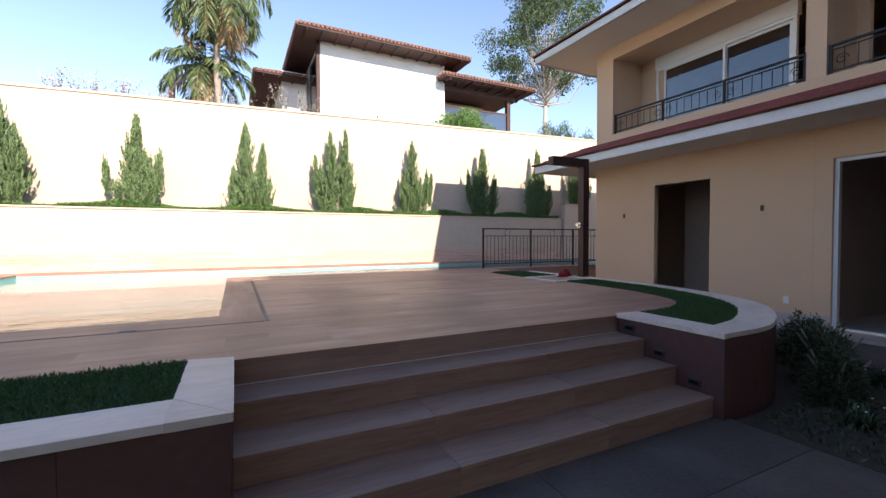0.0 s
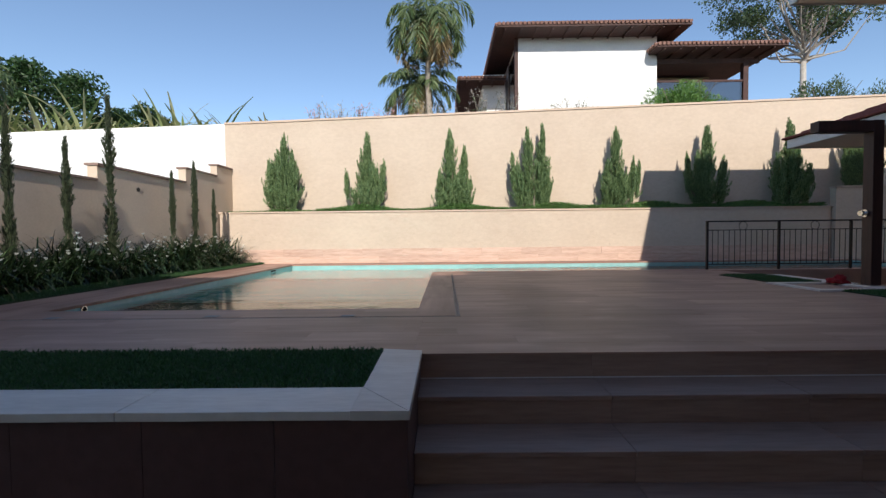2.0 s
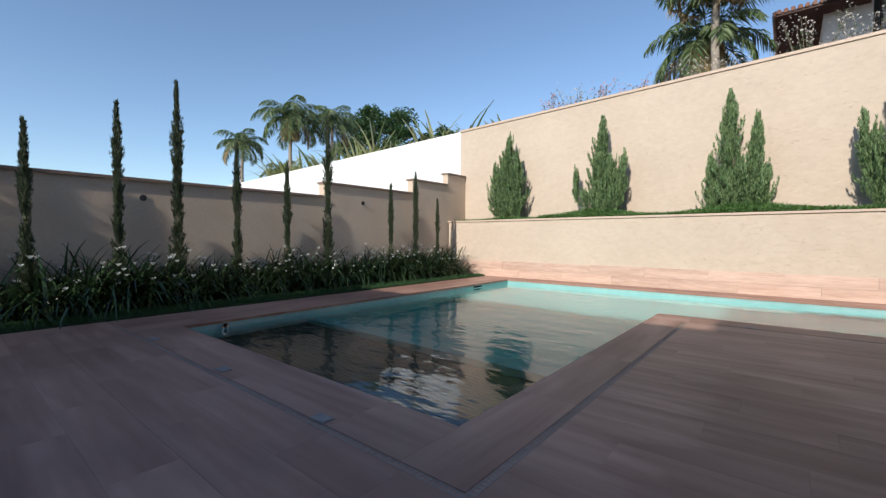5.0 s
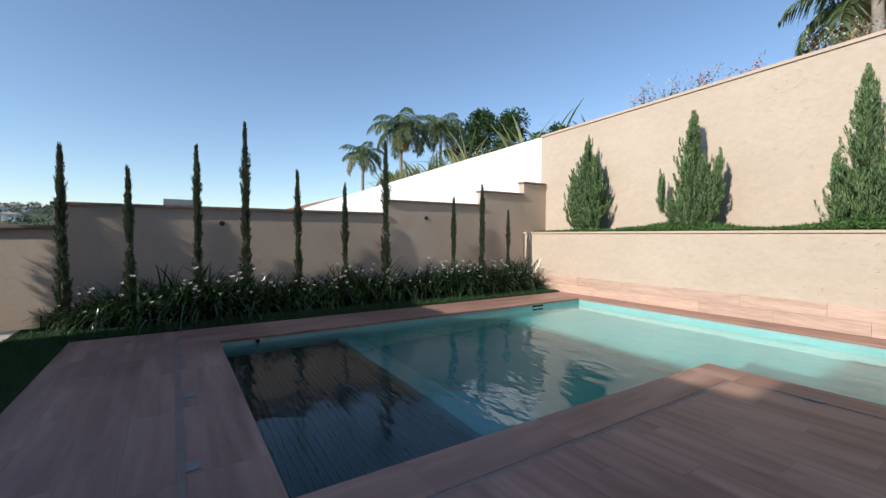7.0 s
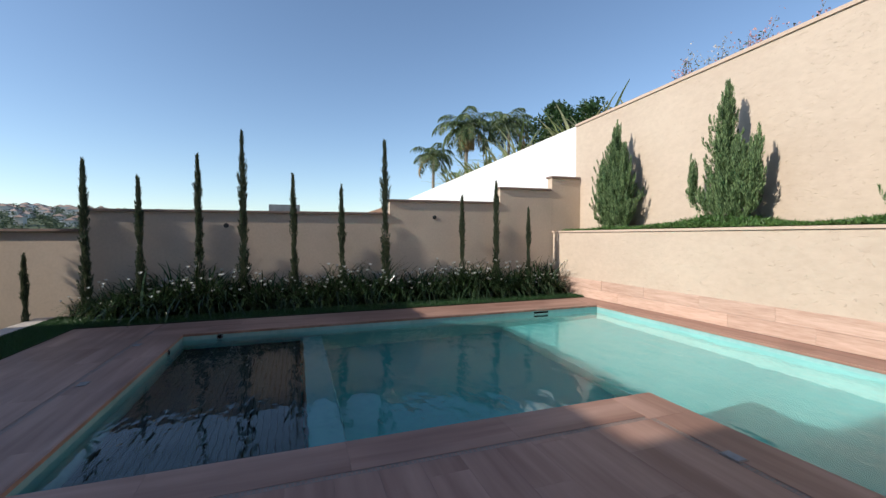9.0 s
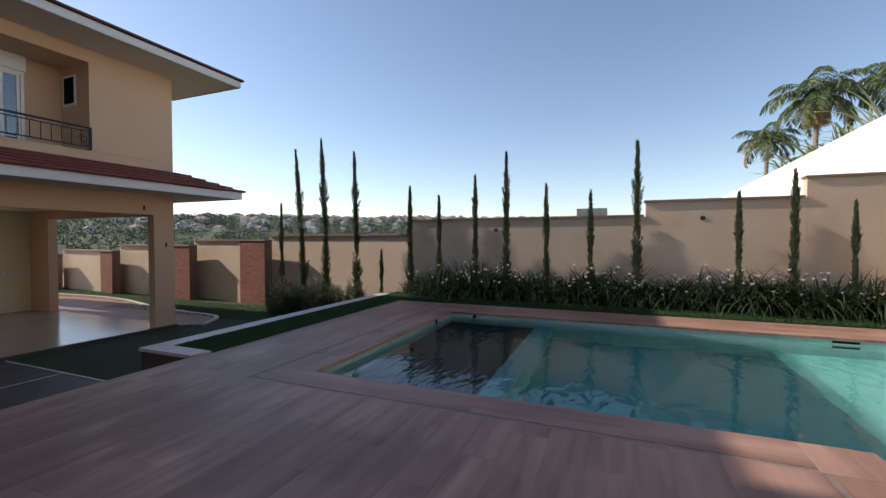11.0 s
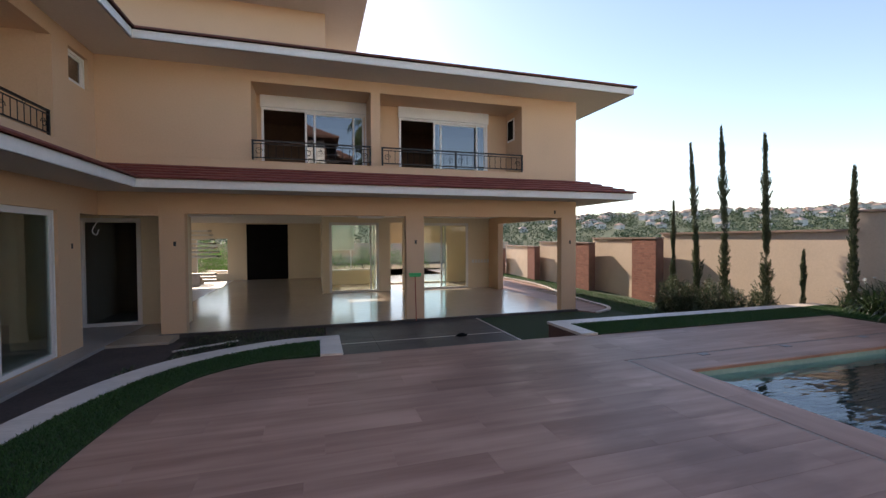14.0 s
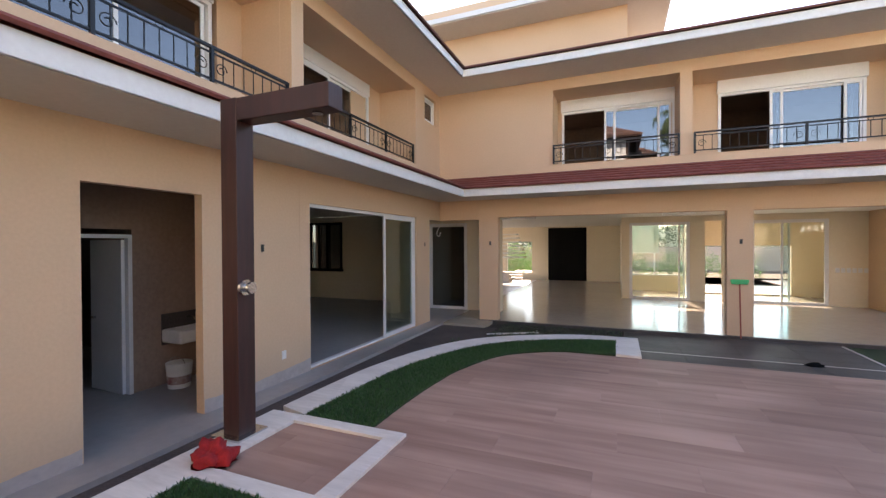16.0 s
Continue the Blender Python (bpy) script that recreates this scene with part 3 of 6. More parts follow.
roof("roof_upper", 5.37, 0.42, 9, 2.9, M_ROOFDARK, "wide eaves of the main roof with dark tiles", 0.16)
# third-storey volume
wall("wall_third_north", "y", -10.2, -10.0, 3.62, 16, 5.5, 9.5, [], M_WALL, "beige wall of the small third storey")
wall("wall_third_west", "x", 3.62, 3.82, -20, -10.202, 5.5, 9.5, [], M_WALL, "beige wall of the small third storey")
bm = bmesh.new()
box(bm, 2.50, 17, -21, -8.9, 8.42, 8.44)
struct(part("soffit_third", bm, M_SOFFIT), "painted eave soffit of the third storey", "ceiling")
bm = bmesh.new()
box(bm, 2.45, 17, -21, -8.85, 8.445, 8.6)
struct(part("roof_third", bm, M_WHITE), "white-edged roof slab of the third storey", "roof")

# interiors of the wing
struct(boxpart("floor_house", (-3.3, 8.0, -20, -6.99, -1.2, FL), M_FLOOR), "polished cream porcelain floor of the veranda", "floor")
struct(boxpart("floor_house_east", (8.002, 16.7, -20, 2.78, -1.2, FL - 0.004), surface("grey_porcelain", (0.31, 0.285, 0.275), (0.38, 0.35, 0.335), 0.35, 0.8, 8, 0.02)), "bare concrete floor in the east rooms", "floor")
struct(boxpart("floor_sill", (6.9, 8.4, -7.0, -6.2, -1.2, FL - 0.006), M_FLOOR), "polished threshold at the corner recess", "floor")
struct(boxpart("ceiling_inner", (-3.08, 3.6, -15.5, -7.222, 2.3, 2.45), M_CEIL), "white painted ceiling of the veranda", "ceiling")
struct(boxpart("ceiling_veranda", (3.602, 11.2, -20, -7.222, 2.3, 2.45), M_CEIL), "white painted ceiling of the veranda", "ceiling")
struct(boxpart("ceiling_east", (8.622, 16.7, -9.35, 2.778, 2.405, 2.52), M_CEIL), "painted ceiling of the east rooms", "ceiling")
wall("wall_living_back", "y", -20.2, -20.0, 3.6, 14.5, FL, 2.3, [(8.3, 9.7, -0.25, 1.5), (5.43, 7.37, FL, 2.2)], M_INT, "cream far wall of the living room")
wall("wall_living_east", "x", 11.0, 11.2, -20, -9.552, FL, 2.3, [(-19.2, -12.0, FL + 0.05, 2.2)], M_INT, "cream wall of the living room")
wall("wall_veranda_glazed", "y", -13.1, -12.95, -3.08, 3.6, FL, 2.3, [(1.60, 3.5, FL, 2.1), (0.65, 1.15, FL, 2.1), (-2.15, 0.3, FL, 2.1)], M_INT, "cream wall with tall glazed doors")
wall("wall_living_west", "x", 3.6, 3.75, -20, -12.95, FL, 2.3, [], M_INT, "cream cross wall of the living room")
wall("wall_inner_room_back", "y", -15.7, -15.5, -3.08, 1.3, FL, 2.3, [(-2.0, 1.1, FL + 0.05, 1.25)], M_INT, "cream wall of the inner room")
wall("wall_inner_room_side", "x", 1.16, 1.3, -15.498, -13.102, FL, 2.3, [], M_INT, "cream wall of the inner room")
struct(boxpart("door_black", (5.40, 7.40, -20.35, -19.985, FL, 2.24), M_BLACK), "tall black panel door in the far wall", "door")
# east rooms
# Darker and browner than the cream of the other ground-floor rooms.
M_BROWN = surface("dull_brown_plaster", (0.29, 0.20, 0.155), (0.37, 0.265, 0.205), 0.9, 0.7, 18, 0.15)
wall("wall_east_back", "x", 16.5, 16.7, -9.55, 2.78, FL, 2.404, [], M_INT, "cream back wall of the east rooms")
wall("wall_east_south", "y", -9.55, -9.35, 9.552, 16.498, FL, 2.404, [(13.32, 14.83, 0.4, 2.2)], M_INT, "cream far wall of the east room with a serving hatch")
wall("wall_east_divide", "y", -1.5, -1.35, EX + 0.222, 16.498, FL, 2.4, [], M_BROWN, "dull brown wall between the east rooms")
wall("wall_laundry_back", "x", 9.9, 10.05, -1.348, 2.78, FL, 2.4, [(0.02, 0.92, FL, 1.57), (1.65, 2.55, FL, 2.1)], M_BROWN, "plain wall at the back of the laundry")
wall("wall_laundry_north", "y", 2.62, 2.778, EX + 0.122, 9.898, FL, 2.4, [], M_BROWN, "dull brown side wall of the laundry niche")

# balconies
def balcony(name, axis, u0, u1, win):
    """A recess behind an upper opening: slab, back wall, cheeks and top."""
    d = 1.0
    def put(nm, a, b, p, q, z0, z1, mt, lab, cat):
        dims = (a, b, SY - q, SY - p, z0, z1) if axis == "y" else (EX + p, EX + q, a, b, z0, z1)
        struct(boxpart(nm, dims, mt), lab, cat)
    put(name + "_floor", u0 - 0.1, u1 + 0.1, 0.222, d + 0.2, 2.9, 3.28, M_WHITE, "pale slab of the recessed balcony", "floor")
    put(name + "_cheek", u0 - 0.12, u0, 0.222, d + 0.2, 3.282, 5.3, M_WALL, "beige side of the recessed balcony", "wall")
    put(name + "_cheek", u1, u1 + 0.12, 0.222, d + 0.2, 3.282, 5.3, M_WALL, "beige side of the recessed balcony", "wall")
    put(name + "_top", u0, u1, 0.222, d, 5.13, 5.3, M_WALL, "painted top of the recessed balcony", "ceiling")
    w0, w1 = win
    if axis == "y":
        wall(name + "_back", "y", SY - d - 0.15, SY - d, u0, u1, 3.282, 5.3, [(w0, w1, 3.32, 5.1)], M_WALL, "beige back wall of the balcony")
    else:
        wall(name + "_back", "x", EX + d, EX + d + 0.15, u0, u1, 3.282, 5.3, [(w0, w1, 3.32, 5.1)], M_WALL, "beige back wall of the balcony")


# Dark brown stands in for the dimness of the rooms behind the upper windows.
M_DIM = surface("dim_room_brown", (0.16, 0.10, 0.07), (0.22, 0.14, 0.10), 0.7, 0.5, 12, 0.03)
BALS = [("wall_balcony_one", "y", 2.63, 5.38, (2.75, 5.25)), ("wall_balcony_two", "y", -1.55, 2.39, (-0.88, 1.72)), ("wall_balcony_three", "x", -1.34, 2.5, (-0.9, 1.5)), ("wall_balcony_four", "x", -5.52, -1.6, (-4.3, -1.75))]
for b in BALS:
    balcony(*b)
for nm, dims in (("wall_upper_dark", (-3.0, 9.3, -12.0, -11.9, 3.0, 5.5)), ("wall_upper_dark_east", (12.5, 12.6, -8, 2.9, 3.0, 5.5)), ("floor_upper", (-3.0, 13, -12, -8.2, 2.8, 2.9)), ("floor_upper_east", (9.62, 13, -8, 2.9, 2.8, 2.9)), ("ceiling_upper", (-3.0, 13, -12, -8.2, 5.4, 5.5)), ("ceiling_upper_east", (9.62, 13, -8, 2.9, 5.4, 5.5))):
    struct(boxpart(nm, dims, M_DIM), "room surface behind the upper windows, its dimness put into the brown colour", nm.split("_")[0])

# ---- steps, kerbs and planting beds ----
steps = thing("steps", "four wide wood-look porcelain steps up to the pool deck", "steps", kind="structure")
for k in range(4):
    y0 = -1.80 - 0.325 * k
    zt = -0.17 * k
    if k:
        for a, b in ((0.15, 1.31), (1.313, 2.49), (2.493, 3.675)):
            boxpart("tread_tile", (a, b, y0, y0 + 0.335, zt - 0.03, zt), M_STAIR, steps, bevel=0.004)
    for a, b in ((0.15, 1.31), (1.312, 2.49), (2.492, 3.675)):
        boxpart("riser_tile", (a, b, y0 + 0.01, y0 + 0.04, zt - 0.17, zt - 0.032 if k else zt - 0.014), M_STAIR, steps)
    boxpart("step_core", (0.15, 3.672, y0 + 0.03, -1.6, zt - 0.75, zt - 0.034), M_GROUT, steps)
# thin pale joint under the first riser
boxpart("joint", (0.15, 3.675, -1.812, -1.804, -0.169, -0.163), M_MARBLE, steps)

# west bed: wine-coloured retaining face, travertine kerb, lawn strip
bedw = thing("raised_bed", "raised lawn bed with wine-red cladding and travertine kerb", "planter", kind="structure")
boxpart("core", (-6.45, 0.12, -2.718, -1.74, -1.5, -0.03), M_SOIL, bedw)
for k in range(11):
    x1 = 0.145 - 0.6 * k
    boxpart("cladding_panel", (max(x1 - 0.597, -6.45), x1, -2.752, -2.719, -1.5, -0.022), M_WINE, bedw)
for k in range(2):
    boxpart("cladding_panel", (0.122, 0.148, -2.74 + 0.5 * k, -2.243 + 0.5 * k, -1.5, -0.022), M_WINE, bedw)
for k in range(6):
    a = -0.102 - 1.05 * k
    boxpart("kerb_stone", (max(a - 1.047, -6.5), a, -2.78, -2.48, -0.02, 0.022), M_MARBLE, bedw, bevel=0.004)
bm = bmesh.new()
prism(bm, ((-0.10, -2.48), (0.16, -2.78), (0.16, -1.80), (-0.10, -1.75)), -0.02, 0.0225)
part("kerb_stone", bm, M_MARBLE, bedw)
bm = bmesh.new()
prism(bm, ((-0.102, -2.78), (0.156, -2.78), (-0.102, -2.482)), -0.02, 0.022)
part("kerb_stone", bm, M_MARBLE, bedw)

OUTC = catmull([(3.675, -2.85, 0), (4.5, -2.79, 0), (5.47, -2.3, 0), (6.04, -1.6, 0), (6.38, -0.5, 0), (6.47, 0.6, 0), (6.49, 1.9, 0), (6.52, 3.0, 0)], 8)
INC = catmull([(3.945, -2.6, 0), (4.5, -2.47, 0), (5.25, -2.05, 0), (5.76, -1.4, 0), (6.09, -0.4, 0), (6.18, 0.6, 0), (6.2, 0.99, 0)], 8)
DECKC = catmull([(3.945, -1.84, 0), (4.6, -1.76, 0), (5.18, -1.36, 0), (5.46, -0.7, 0), (5.55, -0.15, 0), (5.585, 0.45, 0), (5.585, 0.99, 0)], 8)
bede = thing("curved_bed", "curved raised lawn bed with wine-red cladding and travertine kerb", "planter", kind="structure")
bm = bmesh.new()
prism(bm, [(p.x, p.y) for p in OUTC] + [(5.5, 3.0), (5.5, -1.82), (3.68, -1.82)], -1.5, -0.03)
part("cladding", bm, M_WINE, bede)
cut = [p for p in OUTC if p.y < 1.0]
inn = [(p.x, p.y) for p in INC]
step = 6
for i in range(0, len(cut) - 1, step):
    o = cut[i:i + step + 1]
    f0, f1 = i / (len(cut) - 1), min(i + step, len(cut) - 1) / (len(cut) - 1)
    m = len(INC) - 1
    ii = [INC[j] for j in range(round(f0 * m), round(f1 * m) + 1)]
    bm2 = bmesh.new()
    prism(bm2, [(p.x, p.y) for p in o] + [(p.x, p.y) for p in reversed(ii)], -0.02, 0.022)
    part("kerb_stone", bm2, M_MARBLE, bede)
bm = bmesh.new()
prism(bm, ((3.665, -2.855), (3.945, -2.6), (3.945, -1.82), (3.665, -1.79)), -0.02, 0.024)
part("kerb_stone", bm, M_MARBLE, bede)
bm = bmesh.new()
prism(bm, [(p.x, p.y) for p in DECKC] + [(p.x, p.y) for p in reversed(INC)], -0.02, 0.012)
turf_e = struct(part("lawn_east", bm, M_TURF), "short green turf in the curved bed", "lawn")
# square of tile framed in travertine, and the lawn patch beyond
frame_kerb = thing("square_kerb", "travertine strips framing a square of deck tile", "kerb", kind="structure")
boxpart("kerb_stone", (5.30, 6.2, 0.995, 1.11, -0.02, 0.022), M_MARBLE, frame_kerb, bevel=0.004)
boxpart("kerb_stone", (5.30, 5.42, 1.112, 1.82, -0.02, 0.022), M_MARBLE, frame_kerb, bevel=0.004)
boxpart("kerb_stone", (5.30, 6.2, 1.822, 1.94, -0.02, 0.022), M_MARBLE, frame_kerb, bevel=0.004)
boxpart("kerb_stone", (6.2, 6.5, 1.0, 3.2, -0.021, 0.02), M_MARBLE, frame_kerb, bevel=0.004)
struct(boxpart("lawn_patch", (5.45, 6.198, 1.942, 3.3, -0.02, 0.012), M_TURF), "short green turf patch beside the kerb", "lawn")
struct(boxpart("lawn_west", (-5.76, -5.16, -1.73, 8.03, -0.05, 0.012), M_TURF), "narrow turf strip along the flower bed", "lawn")
struct(boxpart("lawn_southwest", (-6.45, -0.105, -2.488, -1.735, -0.05, 0.012), M_TURF), "green turf in the raised bed", "lawn")
struct(boxpart("bed_soil_west", (-6.55, -5.762, -1.73, 8.05, -0.4, 0.0), M_SOIL), "dark soil under the strap-leaved plants", "ground")
bm = bmesh.new()
prism(bm, ((-6.5, -2.74), (-0.12, -2.74), (-0.12, -6.85), (-3.4, -6.9), (-4.6, -9.0), (-4.9, -13), (-4.6, -19), (-7.0, -24), (-7.0, -4)), -0.8, LOW)
struct(part("lawn_lower", bm, M_TURF), "lower lawn along the garden wall", "lawn")
bm = bmesh.new()
prism(bm, [(-3.3, -6.95)] + [(p.x, p.y) for p in catmull([(-3.6, -6.5, 0), (-4.4, -7.1, 0), (-4.6, -8.6, 0), (-4.9, -10.5, 0), (-5.6, -13.5, 0), (-5.6, -17, 0), (-5.0, -24, 0)], 6)] + [(-3.3, -24)], -0.8, LOW + 0.03)
struct(part("pavement_side", bm, M_PLANK), "brown paved side path curving past the veranda", "pavement")
EDGEP = catmull([(-3.6, -6.46, 0), (-4.44, -7.08, 0), (-4.65, -8.6, 0), (-4.95, -10.5, 0), (-5.65, -13.5, 0), (-5.65, -17, 0), (-5.05, -24, 0)], 6)
bm = bmesh.new()
prism(bm, [(p.x, p.y) for p in EDGEP] + [(p.x - 0.12, p.y + 0.02) for p in reversed(EDGEP)], -0.8, LOW + 0.05)
struct(part("kerb_path", bm, M_MARBLE), "pale kerb edging the side path", "kerb")
# east garden between terrace and house
struct(boxpart("bed_soil_east", (3.79, 6.6, -6.9, -2.9, -1.2, LOW), M_SOIL), "dark planting soil beside the terrace", "ground")
struct(boxpart("floor_edge", (-3.3, 7.3, -6.988, -6.905, -1.2, FL), M_GRANITE), "dark slate edge of the veranda floor", "trim")

# ---- deck drains ----
M_DRAIN = surface("weathered_drain_grate", (0.22, 0.17, 0.145), (0.32, 0.26, 0.225), 0.6, 3, 30, 0.05, metal=0.3)
dr = thing("deck_drain", "narrow slotted drain channel around the pool deck", "drain", kind="structure")


def drain(x0, x1, y0, y1):
    boxpart("channel", (x0, x1, y0, y1, -0.03, -0.010), M_BLACK, dr)
    bm = bmesh.new()
    along_x = (x1 - x0) > (y1 - y0)
    n = int(max(x1 - x0, y1 - y0) / 0.03)
    for k in range(n):
        if along_x:
            box(bm, x0 + k * 0.03, x0 + k * 0.03 + 0.018, y0 + 0.006, y1 - 0.006, -0.012, -0.003)
        else:
            box(bm, x0 + 0.006, x1 - 0.006, y0 + k * 0.03, y0 + k * 0.03 + 0.018, -0.012, -0.003)
    for e in (0, 1):
        if along_x:
            box(bm, x0, x1, (y0, y1 - 0.008)[e], (y0 + 0.008, y1)[e], -0.012, -0.002)
        else:
            box(bm, (x0, x1 - 0.008)[e], (x0 + 0.008, x1)[e], y0, y1, -0.012, -0.002)
    part("grate", bm, M_DRAIN, dr)


drain(0.42, 0.465, -0.465, 4.265)
drain(-4.6, 0.465, -0.515, -0.47)
drain(0.42, 6.0, 4.27, 4.315)

# inspection lids
for x, y, rz in ((-0.66, -0.43, 0.05), (1.10, 4.325, 0.0), (-3.65, -0.42, 0.0), (-2.05, -0.40, 0.02)):
    lid = thing("deck_lid", "small square steel lid flush in the deck", "lid", "deck lids", at=(x, y, 0.0))
    lid.rotation_euler = (0, 0, rz)
    boxpart("rim", (-0.07, 0.07, -0.046, 0.046, 0.0, 0.004), M_DRAIN, lid)
    boxpart("plate", (-0.06, 0.06, -0.037, 0.037, 0.004, 0.007), M_CONCRETE, lid, bevel=0.001)

# pool fittings
sk = thing("pool_skimmer", "dark slotted skimmer mouth in the pool wall", "skimmer", at=(PX0, 6.2, -0.12))
boxpart("mouth", (0.0, 0.006, -0.16, 0.16, -0.26, 0.07), M_BLACK, sk)
for k in range(4):
    boxpart("slat", (0.006, 0.012, -0.16, 0.16, -0.13 + 0.045 * k, -0.10 + 0.045 * k), M_TILEDARK, sk)
for x, y, rot in ((PX0 + 0.002, 0.5, 0), (-3.35, PY0 + 0.002, 90)):
    inl = thing("pool_inlet", "round white return inlet in the pool wall", "inlet", "pool inlets", at=(x, y, -0.065))
    inl.rotation_euler = (0, radians(90), radians(rot))
    bm = bmesh.new()
    tube(bm, ((0, 0, 0), (0, 0, 0.02)), 0.045, 16)
    part("flange", bm, M_STEEL, inl)
    bm = bmesh.new()
    tube(bm, ((0, 0, 0.02), (0, 0, 0.024)), 0.025, 12)
    part("jet", bm, M_BLACK, inl)
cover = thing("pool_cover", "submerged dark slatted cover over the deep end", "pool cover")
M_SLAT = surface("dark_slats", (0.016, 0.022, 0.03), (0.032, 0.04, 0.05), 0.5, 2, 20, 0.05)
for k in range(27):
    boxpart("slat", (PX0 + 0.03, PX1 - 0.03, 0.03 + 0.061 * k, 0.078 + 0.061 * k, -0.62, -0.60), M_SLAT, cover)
# Black block added below the slats so that their gaps look shaded.
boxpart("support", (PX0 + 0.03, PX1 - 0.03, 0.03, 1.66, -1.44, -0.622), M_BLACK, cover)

# ---- iron railings ----
def scroll(bm, c, r, axis, flip=1, turns=1.4):
    pts = []
    for k in range(22):
        a = turns * 2 * math.pi * k / 21
        rr = r * (1 - 0.72 * k / 21)
        u, z = flip * rr * math.cos(a), rr * math.sin(a)
        pts.append((c[0] + u, c[1], c[2] + z) if axis == "y" else (c[0], c[1] + u, c[2] + z))
    tube(bm, pts, 0.007, 5)


def railing(axis, pos, u0, u1, z0, h, posts, label, group, bars=0.115):
    """Iron railing in the plane axis = pos from u0 to u1, base at z0, height h."""
    r = thing("iron_railing", label, "railing", group)
    P = (lambda u, z: (u, pos, z)) if axis == "y" else (lambda u, z: (pos, u, z))
    w = 0.02
    def bar(nm, a, b, za, zb, t=0.018):
        dims = (a, b, pos - t, pos + t, za, zb) if axis == "y" else (pos - t, pos + t, a, b, za, zb)
        return boxpart(nm, dims, M_METAL, r)
    bar("top_rail", u0 - 0.02, u1 + 0.02, z0 + h - 0.03, z0 + h, 0.024)
    bar("middle_rail", u0, u1, z0 + h * 0.80, z0 + h * 0.80 + 0.018, 0.011)
    bar("bottom_rail", u0, u1, z0 + h * 0.1, z0 + h * 0.1 + 0.022, 0.013)
    us = [u0 + (u1 - u0) * k / posts for k in range(posts + 1)]
    for u in us:
        bar("post", u - w, u + w, z0, z0 + h - 0.03, 0.02)
    for a, b in zip(us, us[1:]):
        n = max(int((b - a) / bars), 2)
        for k in range(1, n):
            u = a + (b - a) * k / n
            bm = bmesh.new()
            tube(bm, (P(u, z0 + h * 0.12), P(u, z0 + h * 0.80)), 0.0075, 5)
            part("bar", bm, M_METAL, r)
        bm = bmesh.new()
        mid, q = (a + b) / 2, h * 0.085
        tube(bm, [P(mid + q * math.cos(2 * math.pi * k / 14), z0 + h * 0.89 + q * math.sin(2 * math.pi * k / 14)) for k in range(15)], 0.006, 5)
        part("ring", bm, M_METAL, r)
        if h < 0.8:
            for uu, fl in ((a + 0.13, 1), (b - 0.13, -1)):
                bm = bmesh.new()
                scroll(bm, P(uu, z0 + h * 0.45), 0.085, axis, fl)
                part("scroll", bm, M_METAL, r)
    return r


railing("y", 4.55, 6.0, 12.2, 0.0, 1.06, 4, "black wrought-iron pool railing with slim bars", "railings")
railing("y", -6.93, 2.66, 5.35, 3.305, 0.46, 2, "low black wrought-iron balcony railing with scrolls", "balcony railings", 0.15)
railing("y", -6.93, -1.52, 2.36, 3.305, 0.46, 2, "low black wrought-iron balcony railing with scrolls", "balcony railings", 0.15)
railing("x", 8.46, -1.31, 2.47, 3.305, 0.46, 3, "low black wrought-iron balcony railing with scrolls", "balcony railings", 0.15)
railing("x", 8.46, -5.49, -1.63, 3.305, 0.46, 3, "low black wrought-iron balcony railing with scrolls", "balcony railings", 0.15)

# ---- windows and doors ----
def opening_frame(name, axis, pos, u0, u1, z0, z1, panes, label, glass, box_h=0.0, depth=0.09, cat="window", fr=0.055):
    """A white aluminium frame with stiles and panes; panes are (u0, u1, offset)."""
    o = thing(name, label, cat, kind="structure")
    def put(nm, a, b, p, q, za, zb, mt, par=o, lab=""):
        dims = (a, b, pos + p, pos + q, za, zb) if axis == "y" else (pos + p, pos + q, a, b, za, zb)
        return boxpart(nm, dims, mt, par, lab)
    h0 = z1 - box_h
    put("window_frame", u0, u0 + fr, -depth / 2, depth / 2, z0, h0, M_ALU)
    put("window_frame", u1 - fr, u1, -depth / 2, depth / 2, z0, h0, M_ALU)
    put("window_frame", u0 + fr, u1 - fr, -depth / 2, depth / 2, h0 - fr, h0, M_ALU)
    put("window_frame", u0 + fr, u1 - fr, -depth / 2, depth / 2, z0, z0 + 0.03, M_ALU)
    if box_h:
        put("shutter_box", u0 - 0.02, u1 + 0.02, -depth / 2 - 0.02, depth / 2 + 0.04, h0 + 0.002, z1, M_ALU, o, "white roller shutter box")
    for a, b, off in panes:
        s = 0.05
        sash = put("sash", a, a + s, off - 0.02, off + 0.02, z0 + 0.032, h0 - fr - 0.002, M_ALU)
        put("sash_rail", a + s, b - s, off - 0.02, off + 0.02, h0 - fr - s, h0 - fr - 0.002, M_ALU)
        put("sash_rail", a + s, b - s, off - 0.02, off + 0.02, z0 + 0.032, z0 + 0.032 + s, M_ALU)
        put("sash", b - s, b, off - 0.02, off + 0.02, z0 + 0.032, h0 - fr - 0.002, M_ALU)
        pane = put("pane", a + s, b - s, off - 0.004, off + 0.004, z0 + 0.034 + s, h0 - fr - s - 0.002, glass)
        pane.visible_shadow = False
    return o


UW = "white aluminium balcony window half open under a shutter box"
opening_frame("window_1", "y", -8.0, 2.62, 5.27, 3.29, 5.13, [(2.7, 3.0, 0.03), (2.78, 4.05, -0.03), (3.95, 4.22, 0.02)], UW, M_SKYGLASS, 0.30)
